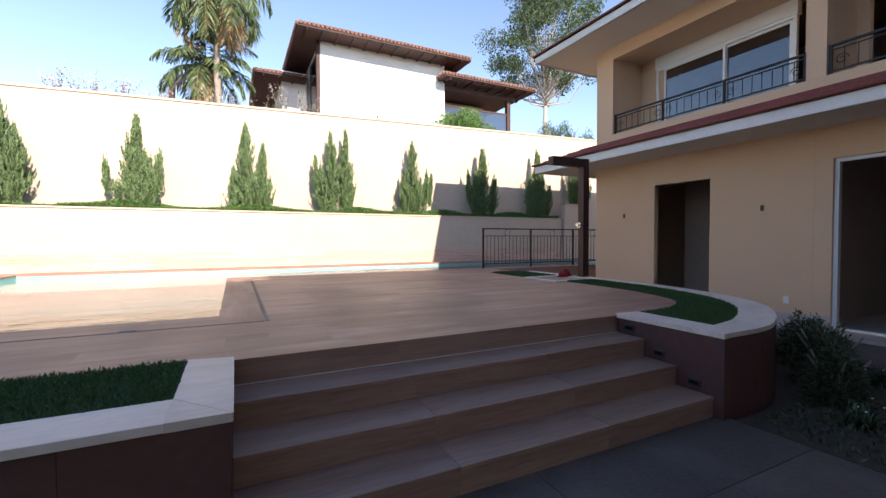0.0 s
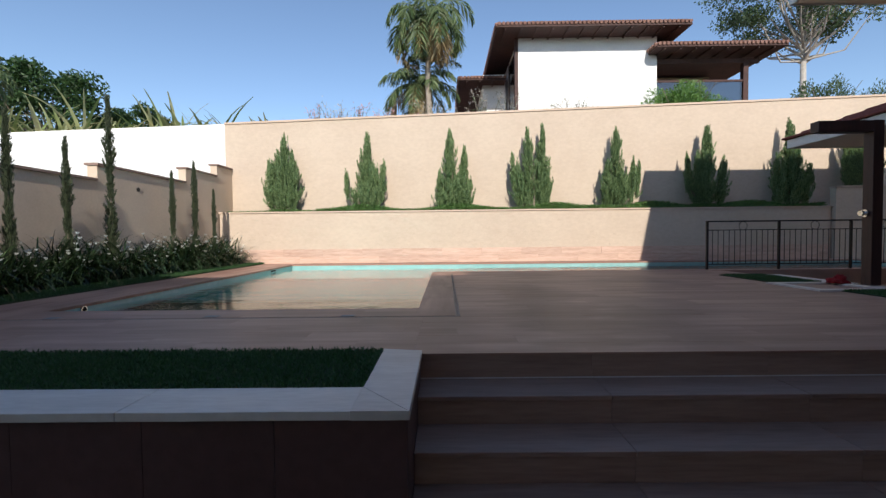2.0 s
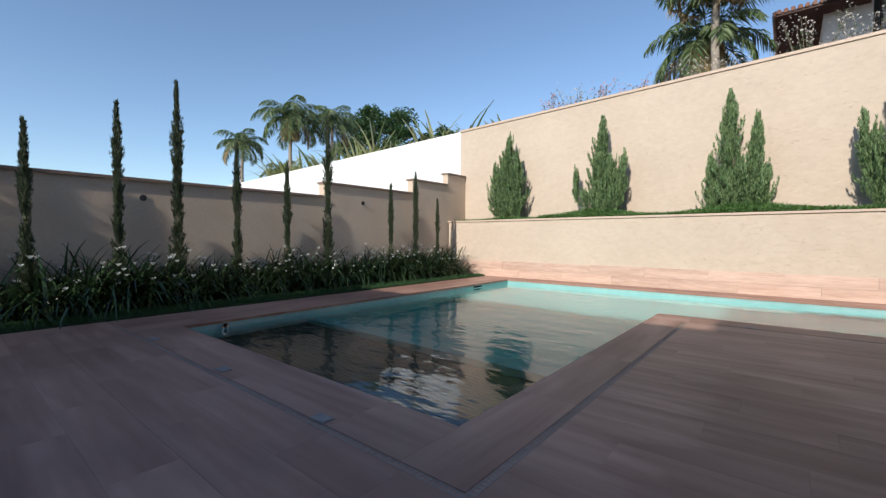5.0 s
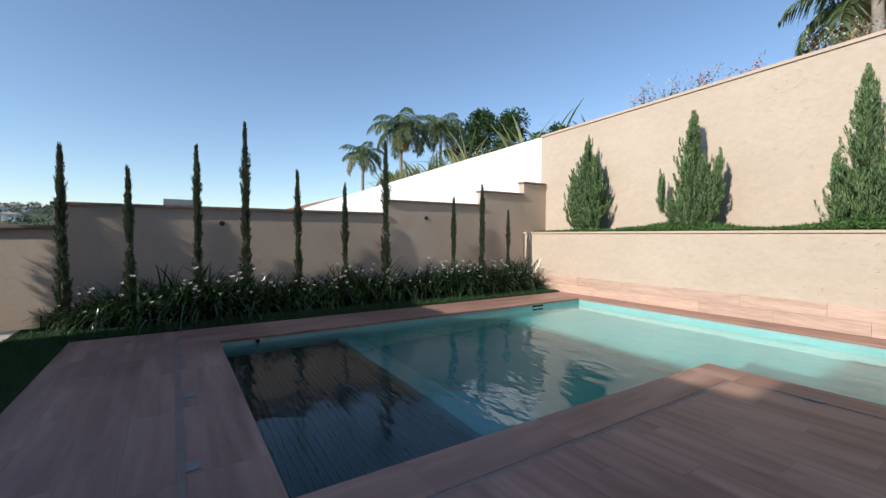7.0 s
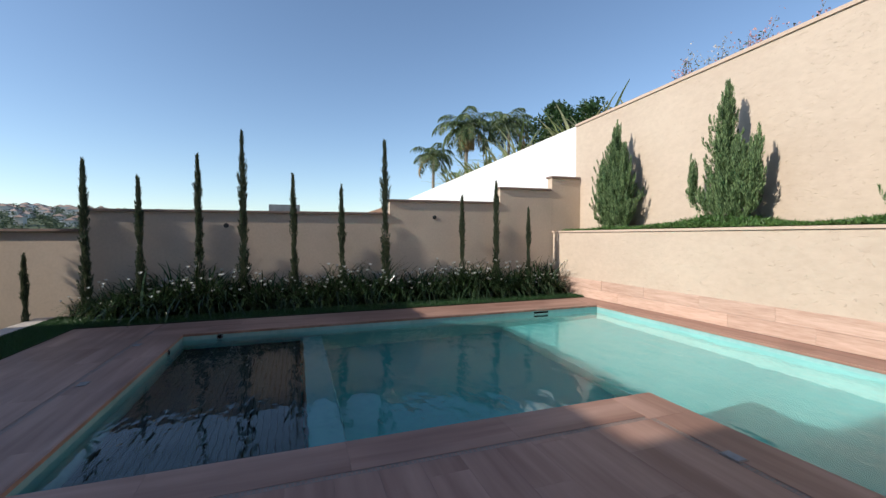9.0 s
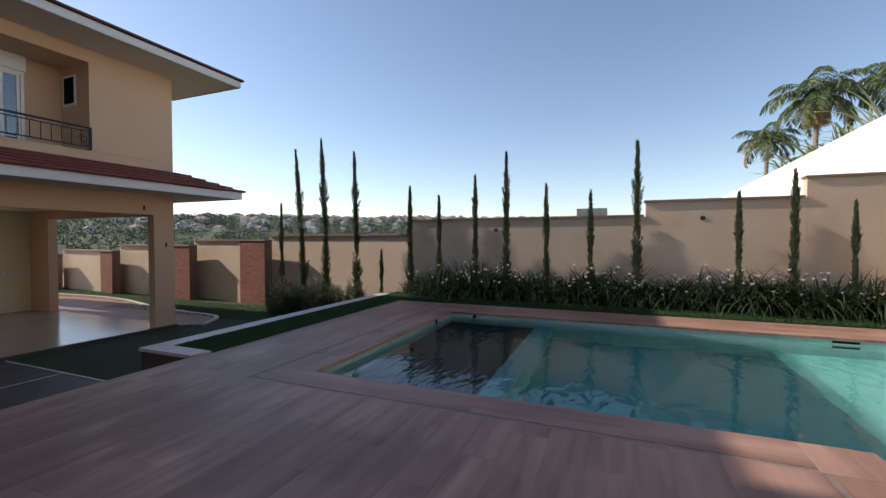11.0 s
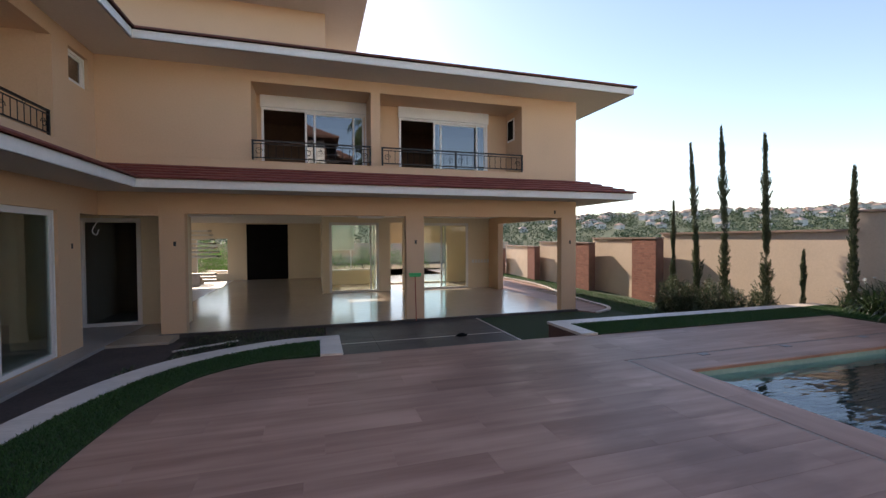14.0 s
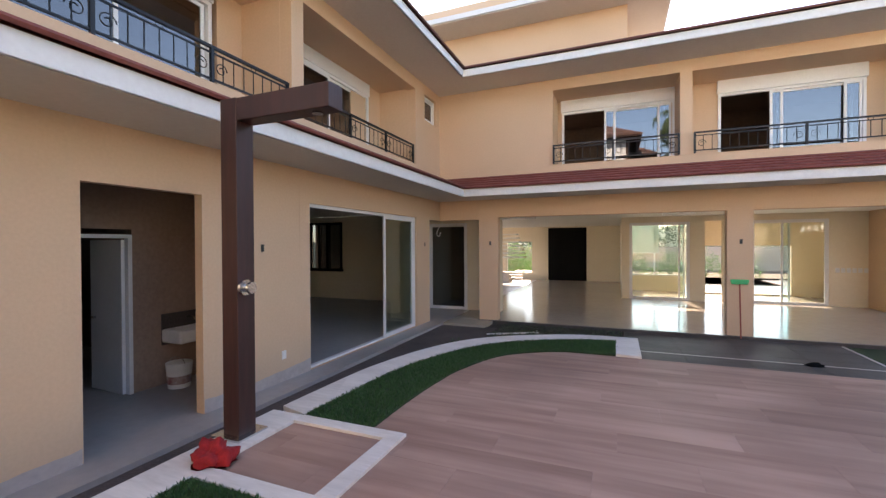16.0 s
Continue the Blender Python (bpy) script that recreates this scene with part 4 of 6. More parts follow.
opening_frame("window_2", "y", -8.0, -0.92, 1.73, 3.29, 5.13, [(-0.85, -0.55, 0.03), (-0.72, 0.6, -0.03), (0.5, 0.74, 0.02)], UW, M_SKYGLASS, 0.30)
opening_frame("window_3", "x", 9.4, -0.78, 2.05, 3.29, 5.2, [(-0.7, 0.5, 0.03), (0.46, 1.85, -0.02)], UW, M_SKYGLASS, 0.34)
opening_frame("window_4", "x", 9.4, -4.95, -2.4, 3.29, 5.2, [(-4.85, -3.45, 0.03), (-3.5, -2.5, -0.02)], UW, M_SKYGLASS, 0.34)
opening_frame("window_5", "x", 8.5, -6.74, -6.06, 4.52, 5.13, [(-6.69, -6.11, 0.0)], "small white aluminium window with dark glass", M_SKYGLASS)
vent = thing("window_6", "small dark vent window in the balcony side", "window", kind="structure", at=(-1.549, -7.67, 4.62))
boxpart("window_frame", (0, 0.02, -0.22, 0.22, -0.32, 0.32), M_ALU, vent)
boxpart("pane", (0.02, 0.026, -0.17, 0.17, -0.27, 0.27), M_BLACK, vent)
opening_frame("door_1", "x", 8.5, -5.55, -1.71, FL, 2.01, [(-5.5, -4.2, 0.03), (-5.45, -4.1, -0.03)], "tall white aluminium sliding glass door pushed half open", M_GLASS, cat="door")
opening_frame("door_2", "y", -8.42, 8.1, 9.35, FL, 2.0, [(8.15, 9.3, 0.0)], "white framed glass door in the corner recess", M_SKYGLASS, cat="door")
opening_frame("door_3", "y", -13.02, 1.60, 3.5, FL, 2.1, [(1.65, 1.95, 0.03), (1.75, 3.45, -0.03)], "tall white aluminium glazed doors to the garden side", M_GLASS, cat="door")
opening_frame("door_4", "y", -13.02, -2.15, 0.3, FL, 2.1, [(-2.1, -0.95, 0.03), (-1.2, -0.2, -0.03)], "tall white aluminium glazed doors to the inner room", M_GLASS, cat="door")
# Added backing so that the recess door's glass looks dark.
boxpart("door_panel", (8.21, 9.24, -8.47, -8.44, FL + 0.1, 1.93), M_BACKING, bpy.data.objects["door_2"], "added dark brown backing that darkens the door glass")
# laundry door ajar
ld = thing("door_5", "pale grey aluminium laundry door standing ajar", "door", kind="structure", at=(9.92, 0.04, FL))
boxpart("door_frame", (-0.03, 0.05, -0.02, 0.03, 0, 2.12), M_ALU, ld)
boxpart("door_frame", (-0.03, 0.05, 0.83, 0.88, 0, 2.12), M_ALU, ld)
boxpart("door_frame", (-0.03, 0.05, 0.03, 0.83, 2.07, 2.12), M_ALU, ld)
leaf = boxpart("door_leaf", (0.0, 0.72, 0.0, 0.04, 0.01, 2.05), M_ALU, ld)
leaf.location, leaf.rotation_euler = (0.03, 0.04, 0), (0, 0, radians(-2))
boxpart("door_handle", (0.6, 0.66, -0.03, 0.07, 0.98, 1.01), M_STEEL, leaf)

# ---- laundry things ----
sink = thing("laundry_sink", "white ceramic laundry sink on a dark splashback", "sink", at=(9.898, -0.58, -0.04))
sink.rotation_euler = (0, 0, radians(90))
bm = bmesh.new()
box(bm, -0.34, 0.24, 0.022, 0.42, 0.02, 0.21, bevel=0.03)
f = max(bm.faces, key=lambda f: f.calc_center_median().z * 10 + f.calc_area())
r_ = bmesh.ops.inset_region(bm, faces=[f], thickness=0.03)
bmesh.ops.translate(bm, verts=f.verts, vec=(0, 0, -0.15))
part("basin", bm, M_CERAMIC, sink)
boxpart("splashback", (-0.46, 0.22, 0.0, 0.02, -0.02, 0.42), M_GRANITE, sink, "dark stone splashback")
bm = bmesh.new()
tube(bm, ((-0.16, 0.02, 0.33), (-0.16, 0.1, 0.345), (-0.16, 0.16, 0.33), (-0.16, 0.17, 0.29)), 0.012, 8)
part("tap", bm, M_STEEL, sink, "chrome tap")
bucket = thing("paint_bucket", "white plastic paint bucket under the sink", "bucket", at=(9.62, -0.42, FL - 0.004))
bm = bmesh.new()
tube(bm, ((0, 0, 0), (0, 0, 0.34)), 0.14, 20, 0.165)
part("pail", bm, M_BUCKET, bucket, smooth=False)
bm = bmesh.new()
tube(bm, ((0, 0, 0.06), (0, 0, 0.17)), 0.1465, 20, 0.1545)
part("printed_band", bm, surface("bucket_print", (0.20, 0.03, 0.03), (0.45, 0.40, 0.36), 0.5, 9, 14, 0.0), bucket, "printed red and grey band")
bm = bmesh.new()
tube(bm, [(0.16 * math.cos(a), 0.16 * math.sin(a), 0.335) for a in [2 * math.pi * k / 20 for k in range(21)]], 0.01, 6)
part("rim", bm, M_BUCKET, bucket)
bm = bmesh.new()
tube(bm, [(0.16 * math.cos(a), 0.03, 0.33 + 0.09 * math.sin(a)) for a in [math.pi * k / 10 for k in range(11)]], 0.004, 5)
part("handle", bm, M_STEEL, bucket)

# ---- shower post ----
post = thing("shower_post", "dark-stained timber outdoor shower post with a cantilevered arm", "shower", at=(6.40, 1.42, 0.023))
boxpart("post", (-0.074, 0.074, -0.074, 0.074, 0, 2.33), M_WOODDARK, post, bevel=0.006)
boxpart("arm", (-0.84, -0.076, -0.072, 0.072, 2.17, 2.325), M_WOODDARK, post, bevel=0.006)
boxpart("base_plate", (-0.13, 0.13, -0.13, 0.13, 0, 0.012), M_STEEL, post)
valve = new("shower_valve")
valve.parent, valve.location = post, (-0.075, 0.02, 1.03)
for nm, pts, rr in (("escutcheon", ((0, 0, 0), (-0.02, 0, 0)), 0.055), ("spindle", ((-0.02, 0, 0), (-0.055, 0, 0)), 0.022), ("knob", ((-0.055, 0, 0), (-0.08, 0, 0)), 0.04)):
    bm = bmesh.new()
    tube(bm, pts, rr, 16)
    part(nm, bm, M_STEEL, valve, smooth=False)
bm = bmesh.new()
tube(bm, ((-0.7, 0, 2.172), (-0.7, 0, 2.158)), 0.03, 14, 0.035)
part("shower_head", bm, M_STEEL, post)

# crumpled red cloth
bm = bmesh.new()
bmesh.ops.create_icosphere(bm, subdivisions=4, radius=1.0)
for v in bm.verts:
    n_ = noise.noise(v.co * 1.8) * 0.55 + abs(noise.noise(v.co * 4.0)) * 0.35 - abs(noise.noise(v.co * 8)) * 0.14
    v.co = Vector((v.co.x * 0.125, v.co.y * 0.10, max(v.co.z, -0.05) * 0.105)) * (1 + n_)
    v.co.z = max(v.co.z, 0.0)
cl = tagged(part("red_cloth", bm, M_RED, smooth=True), "crumpled bright red cloth dropped beside the shower post", "cloth")
cl.location = (6.24, 1.76, 0.0225)

# broom against the column
br = thing("broom", "upturned broom with green bristles leaning on the column", "broom", at=(1.53, -6.84, FL - 0.003))
bm = bmesh.new()
tube(bm, ((0.03, 0.1, 0), (0.0, -0.13, 1.12)), 0.013, 8)
part("handle", bm, M_HANDLE, br, "reddish broom stick")
boxpart("head", (-0.15, 0.15, -0.155, -0.115, 1.10, 1.14), M_GREENPL, br, bevel=0.006)
boxpart("bristles", (-0.16, 0.16, -0.158, -0.112, 1.142, 1.20), M_GREENPL, br, "green plastic bristles")

# wall sockets, lamp boxes and vents
def wall_plate(name, label, cat, group, axis, p, w, h, material, d=0.012, inner=None):
    o = thing(name, label, cat, group, at=p)
    s = -1 if axis == "x" else 1
    if axis == "x":
        boxpart("plate", (-d, 0, -w / 2, w / 2, -h / 2, h / 2), material, o, bevel=0.003)
        boxpart("insert", (-d - 0.004, -d, -w / 4, w / 4, -h / 4, h / 4), inner or M_PLUG, o)
    else:
        boxpart("plate", (-w / 2, w / 2, 0, d, -h / 2, h / 2), material, o, bevel=0.003)
        boxpart("insert", (-w / 4, w / 4, d, d + 0.004, -h / 4, h / 4), inner or M_PLUG, o)
    return o


for p in ((8.399, -1.13, -0.24),):
    wall_plate("wall_socket", "white plastic socket plate low on the wall", "socket", "sockets", "x", p, 0.08, 0.12, M_BUCKET, inner=M_CERAMIC)
for p in ((8.399, -0.75, 1.31), (8.399, 2.14, 1.31), (8.399, -6.0, 1.36)):
    wall_plate("lamp_box", "open black junction box for a wall lamp", "junction box", "lamp boxes", "x", p, 0.055, 0.10, M_PLUG, 0.006)
for p in ((6.98, -6.999, 1.38), (1.5, -6.999, 1.38), (-3.1, -6.999, 1.34), (-2.6, -6.999, 2.2)):
    wall_plate("lamp_box", "open black junction box for a wall lamp", "junction box", "lamp boxes", "y", p, 0.055, 0.10, M_PLUG, 0.006)
for k in range(6):
    wall_plate("switch_plate", "white switch plate in a row on the veranda wall", "switch", "switches", "y", (-2.35 - 0.135 * k, -12.949, 0.5), 0.10, 0.14, M_CERAMIC, inner=M_CERAMIC)
for y, z in ((0.28, 1.69), (4.77, 1.9)):
    o = thing("wall_vent", "small dark round hole in the garden wall", "vent", "wall vents", at=(WX + 0.001, y, z))
    bm = bmesh.new()
    tube(bm, ((0, 0, 0), (0.012, 0, 0)), 0.05, 12)
    part("collar", bm, M_PLUG, o)
for k in range(3):
    o = thing("step_light", "small dark rectangular step light in the cladding", "step light", "step lights", at=(3.673, -1.95 - 0.33 * k, -0.10 - 0.17 * k))
    boxpart("housing", (-0.012, 0, -0.055, 0.055, -0.03, 0.03), M_PLUG, o, bevel=0.002)
    boxpart("slot", (-0.016, -0.012, -0.04, 0.04, -0.012, 0.014), M_BLACK, o)
# tiled rain spout tips at the inner roof corner
spout = thing("gutter_outlet", "small dark gutter outlet on the inner eave corner", "gutter", at=(7.4, -5.98, 5.53))
boxpart("case", (-0.05, 0.05, -0.05, 0.05, 0, 0.07), M_PLUG, spout)
# fittings seen inside the veranda
sofa = thing("stone_bench", "low pale stone bench at the far terrace", "bench", at=(8.8, -22.2, LOW))
boxpart("seat", (-0.9, 0.9, -0.3, 0.3, 0.30, 0.42), M_MARBLE, sofa, bevel=0.01)
for s in (-0.7, 0.7):
    boxpart("leg", (s - 0.1, s + 0.1, -0.25, 0.25, 0, 0.30), M_MARBLE, sofa)

# small leavings on the terrace and in the bed
bm = bmesh.new()
bmesh.ops.create_icosphere(bm, subdivisions=3, radius=1.0)
for v in bm.verts:
    n_ = noise.noise(v.co * 2.6) * 0.4 + noise.noise(v.co * 6) * 0.15
    v.co = Vector((v.co.x * 0.12, v.co.y * 0.07, max(v.co.z, 0.0) * 0.06)) * (1 + n_)
    v.co.z = max(v.co.z, 0.0)
rag = tagged(part("dark_rag", bm, M_BLACK, smooth=True), "crumpled dark rag lying on the slate terrace", "rag")
rag.location = (0.94, -5.06, LOW + 0.001)
bat = thing("timber_batten", "pale thin timber batten lying in the planting bed", "batten", at=(6.1, -5.75, LOW))
b_ = boxpart("strip", (-0.6, 0.6, -0.02, 0.02, 0.0, 0.03), M_MARBLE, bat, bevel=0.003)
b_.rotation_euler = (0, 0, radians(28))


# serving hatch in the east room
hat = thing("serving_hatch", "black framed serving hatch window in the far wall", "hatch", kind="structure", at=(14.075, -9.35, 0.4))
for d in ((-0.76, -0.68, -0.06, 0.03, 0, 1.8), (0.68, 0.76, -0.06, 0.03, 0, 1.8), (-0.68, 0.68, -0.06, 0.03, 1.72, 1.8), (-0.80, 0.80, -0.06, 0.10, -0.02, 0.08), (-0.12, -0.04, -0.05, 0.01, 0.08, 1.72), (0.28, 0.34, -0.05, 0.01, 0.08, 1.72)):
    boxpart("hatch_frame", d, M_BLACK, hat)
boxpart("pane", (-0.68, 0.68, -0.09, -0.07, 0.08, 1.72), M_SKYGLASS, hat)
# Added dark board in place of the dim space beyond the hatch.
boxpart("backing", (-0.8, 0.8, -0.5, -0.4, -0.05, 1.9), M_BACKING, hat)
# bare primer along the foot of the east wall
M_PRIMER = surface("bluish_grey_primer", (0.40, 0.35, 0.33), (0.50, 0.44, 0.41), 0.85, 1.2, 14, 0.1)
for u0, u1 in ((-1.70, 0.14), (1.36, 2.99)):
    bm = bmesh.new()
    n_ = int((u1 - u0) / 0.05)
    us = [u0 + (u1 - u0) * k / n_ for k in range(n_ + 1)]
    lo_ = [bm.verts.new((EX - 0.004, u, -0.95)) for u in us]
    hi_ = [bm.verts.new((EX - 0.004, u, -0.47 + 0.07 * noise.noise((u * 0.9, 3.1, 0)) + 0.03 * noise.noise((u * 5, 1.1, 0)))) for u in us]
    for k in range(n_):
        bm.faces.new((lo_[k], hi_[k], hi_[k + 1], lo_[k + 1]))
    struct(part("trim_primer", bm, M_PRIMER), "unpainted bluish primer band along the wall foot", "trim")
# cable ends and shutter boxes under the ceilings
cab = thing("hanging_cable", "loose white cable hanging in the corner recess", "cable", at=(8.5, -7.4, 2.302))
bm = bmesh.new()
tube(bm, catmull([(0, 0, 0), (-0.02, 0.0, -0.28), (0.06, 0.02, -0.42), (0.17, 0.0, -0.62), (0.10, 0.0, -0.72), (0.05, 0, -0.60)], 5), 0.012, 6)
part("lead", bm, M_ALU, cab)
for x0, x1 in ((5.86, 6.77), (2.3, 2.95)):
    bx = thing("shutter_case", "short white roller case under the veranda lintel", "roller case", "roller cases", at=(x0, -7.3, 2.0))
    boxpart("case", (0, x1 - x0, -0.12, 0.07, 0.0, 0.09), M_ALU, bx, bevel=0.006)
    boxpart("bracket", (0.05, 0.1, -0.1, 0.05, 0.09, 0.3), M_ALU, bx)
    boxpart("bracket", (x1 - x0 - 0.1, x1 - x0 - 0.05, -0.1, 0.05, 0.09, 0.3), M_ALU, bx)
# floating stair in the living room
st = thing("floating_stair", "pale floating stair with a zigzag stringer in the living room", "stair", at=(8.9, -17.9, FL))
for k in range(3):
    boxpart("platform_step", (-0.35 - 0.05 * k, 1.4, -0.9 + 0.3 * k, -0.62 + 0.3 * k, 0.12 + 0.17 * k, 0.20 + 0.17 * k), M_MARBLE, st, bevel=0.006)
    boxpart("riser_block", (0.2, 1.1, -0.85 + 0.3 * k, -0.66 + 0.3 * k, 0.0, 0.12 + 0.17 * k), M_MARBLE, st)
for k in range(7):
    boxpart("tread", (-0.75 + 0.06 * k, 0.95, 0.15 + 0.02 * k, 0.95, 1.30 + 0.19 * k, 1.37 + 0.19 * k), M_CEIL, st, bevel=0.006)
bm = bmesh.new()
tube(bm, ((0.6, 0.9, 0.5), (0.6, 0.9, 2.9)), 0.05, 8)
part("newel", bm, M_MARBLE, st)

# glazed porch behind the veranda doors
struct(boxpart("wall_porch_low", (1.32, 3.58, -16.2, -16.05, FL, 0.0), M_INT), "low cream wall of the glazed porch", "wall")
gp_ = thing("window_7", "wide white framed porch window over a low wall", "window", kind="structure", at=(2.45, -16.12, 0.0))
for d in ((-1.13, -1.07, -0.04, 0.04, 0.0, 2.3), (1.07, 1.13, -0.04, 0.04, 0.0, 2.3), (-0.03, 0.03, -0.04, 0.04, 0.06, 2.24), (-1.07, 1.07, -0.04, 0.04, 2.24, 2.3), (-1.07, 1.07, -0.04, 0.04, 0.0, 0.06)):
    boxpart("window_frame", d, M_ALU, gp_)
blind = thing("roller_blind", "half-lowered translucent white roller blind on the porch window", "blind", at=(2.45, -16.02, 2.2))
bm = bmesh.new()
tube(bm, ((-0.15, 0, 0), (1.05, 0, 0)), 0.035, 12)
part("roller", bm, M_ALU, blind)
boxpart("fabric", (-0.15, 1.04, -0.002, 0.002, -1.22, -0.03), leafy("blind_fabric", (0.44, 0.52, 0.49), (0.46, 0.54, 0.51), 0.8, 0.45), blind)
boxpart("bottom_bar", (-0.15, 1.04, -0.012, 0.012, -1.25, -1.22), M_ALU, blind)

# ---- vegetation ----
rng = np.random.default_rng(7)


def unit(a):
    return a / np.maximum(np.linalg.norm(a, axis=-1, keepdims=True), 1e-9)


def sprays(pos, way, length, width, name, material, parent=None, droop=0.0):
    """One mesh of many small pointed leaves: each a diamond from pos along way."""
    n = len(pos)
    way = unit(way)
    side = unit(np.cross(way, unit(rng.normal(size=(n, 3)))))
    length, width = np.broadcast_to(length, n)[:, None], np.broadcast_to(width, n)[:, None]
    tip = pos + way * length
    tip[:, 2] -= droop * length[:, 0]
    mid = pos + way * length * 0.45
    v = np.stack([pos, mid + side * width / 2, tip, mid - side * width / 2], 1).reshape(-1, 3)
    f = np.arange(4 * n).reshape(n, 4)
    return raw(name, v.tolist(), f.tolist(), material, parent)


def straps(pos, heading, length, width, arch, name, material, parent=None, seg=4, lift=1.15):
    """One mesh of arching strap leaves rising from pos and bending outwards."""
    n = len(pos)
    h = np.stack([np.cos(heading), np.sin(heading), 0 * heading], 1)
    s = np.stack([-np.sin(heading), np.cos(heading), 0 * heading], 1)
    rows = []
    for k in range(seg + 1):
        t = k / seg
        ang = lift - arch * t
        rows.append(ang)
    pts, p = [pos.copy()], pos.copy()
    for k in range(seg):
        a = rows[k]
        p = p + (h * np.cos(a)[:, None] + np.array([0, 0, 1.0]) * np.sin(a)[:, None]) * (length / seg)[:, None]
        pts.append(p.copy())
    v = []
    for k, p in enumerate(pts):
        w = (width * (1 - 0.85 * (k / seg) ** 1.5) / 2)[:, None]
        v += [p + s * w, p - s * w]
    v = np.stack(v, 1).reshape(-1, 3)
    m = 2 * (seg + 1)
    base = (np.arange(n) * m)[:, None]
    f = np.concatenate([base + np.array([2 * k, 2 * k + 1, 2 * k + 3, 2 * k + 2]) for k in range(seg)], 0)
    return raw(name, v.tolist(), f.tolist(), material, parent)


def spire_points(n, x, y, z, h, r, leanx=0.0, leany=0.0, belly=0.3):
    """Leaf places and directions on a ragged spindle."""
    s = rng.random(n) ** 0.85
    ph = rng.random(n) * 2 * math.pi
    prof = np.where(s < belly, 0.45 + 0.55 * (s / belly) ** 0.6, ((1 - s) / (1 - belly)) ** 0.8)
    lump = 0.78 + 0.34 * np.sin(ph * 3 + s * 19 + x * 5) * np.sin(s * 31 + ph * 2)
    rr = r * prof * lump * (0.35 + 0.65 * np.sqrt(rng.random(n)))
    P = np.stack([x + leanx * h * s**1.5 + rr * np.cos(ph), y + leany * h * s**1.5 + rr * np.sin(ph), z + h * s * 0.96], 1)
    D = np.stack([0.55 * np.cos(ph), 0.55 * np.sin(ph), 0.75 + 0.6 * s], 1) + rng.normal(size=(n, 3)) * 0.28
    return P, D


def plumes(sx, sy, sz, h, r, lx, count):
    """Needles on upswept branchlets that leave one leaning axis and end in thin tips."""
    P, D = [], []
    for k in range(count):
        s_ = (k + random.random()) / count
        ph = k * 2.399 + random.uniform(-0.5, 0.5)
        env = (0.45 + 0.55 * min(s_ / 0.24, 1.0)) * (1 - s_) ** 0.8 + 0.05
        lobe = 0.82 + 0.30 * math.sin(ph * 2 + s_ * h * 5.0 + sx * 9) * math.sin(s_ * h * 7.5 + ph)
        reach = r * env * lobe * random.choice((0.3, 0.55, 0.8, 1.0, 1.25))
        rise = (0.16 + 0.42 * random.random() ** 1.6) * (1.15 - 0.5 * s_) * min(1.0, 0.55 + 0.3 * h)
        z0 = sz + h * 0.9 * s_
        ax = sx + lx * h * s_ ** 1.5
        a = np.array((ax, sy, z0 - 0.05))
        b = np.array((ax + 0.95 * reach * math.cos(ph), sy + 0.95 * reach * math.sin(ph), z0 + 0.25 * rise))
        c = np.array((ax + 1.06 * reach * math.cos(ph), sy + 1.06 * reach * math.sin(ph), z0 + rise))
        n = int(46 + 130 * rise)
        t = rng.random(n)[:, None] ** 0.8
        p = (1 - t) ** 2 * a + 2 * t * (1 - t) * b + t * t * c
        tang = unit(2 * (1 - t) * (b - a) + 2 * t * (c - b))
        off = unit(rng.normal(size=(n, 3)))
        p = p + off * (0.042 * (1 - t ** 1.3) + 0.005) * rng.random((n, 1)) ** 0.5
        P.append(p)
        D.append(tang * 0.9 + off * (0.75 * (1 - 0.6 * t)) + np.array((0, 0, 0.55)))
    return P, D


def shrub(x, spires, label):
    """A juniper of several ragged spires, each carrying many thin upswept plumes."""
    o = thing("juniper_shrub", label, "shrub", "juniper shrubs", at=(x, 8.5, 1.55))
    bm = bmesh.new()
    tube(bm, ((0, 0, -0.05), (0.02, 0, 0.5), (0, 0, 1.2)), 0.05, 7, 0.02)
    for sx, sy, sz, h, r, lx in spires[1:]:
        tube(bm, ((0, 0, 0.1), (sx * 0.6, sy, sz * 0.6 + 0.1), (sx, sy, sz + 0.2)), 0.025, 6, 0.012)
    part("stem", bm, M_BARK, o)
    P, D = [], []
    for sx, sy, sz, h, r, lx in spires:
        p, d = plumes(sx, sy, sz, h * 0.94, r * 1.22, lx, int(165 * h * (0.18 + r)))
        P += p
        D += d
    P, D = np.concatenate(P), np.concatenate(D)
    sprays(P, D, 0.045 + 0.05 * rng.random(len(P)), 0.009 + 0.008 * rng.random(len(P)), "foliage", L_THUJA, o)
    return o


JL = "dense upright green juniper with ragged spires in the raised planter"
shrub(-4.72, [(0, 0, 0, 2.5, 0.46, 0.02), (-0.38, 0, 0.1, 1.5, 0.24, -0.05), (0.28, 0, 0.05, 1.9, 0.28, 0.0), (-0.2, 0.1, 0, 1.9, 0.3, 0)], JL)
shrub(-2.1, [(0, 0, 0, 2.6, 0.36, 0.0), (-0.34, 0, 0.22, 0.4, 0.12, -0.45), (-0.62, 0, 0.42, 0.8, 0.13, -0.06), (0.42, 0, 0.3, 1.2, 0.2, 0.08), (-0.12, 0.05, 0, 1.7, 0.3, 0), (0.2, 0, 0, 1.5, 0.33, 0)], JL)
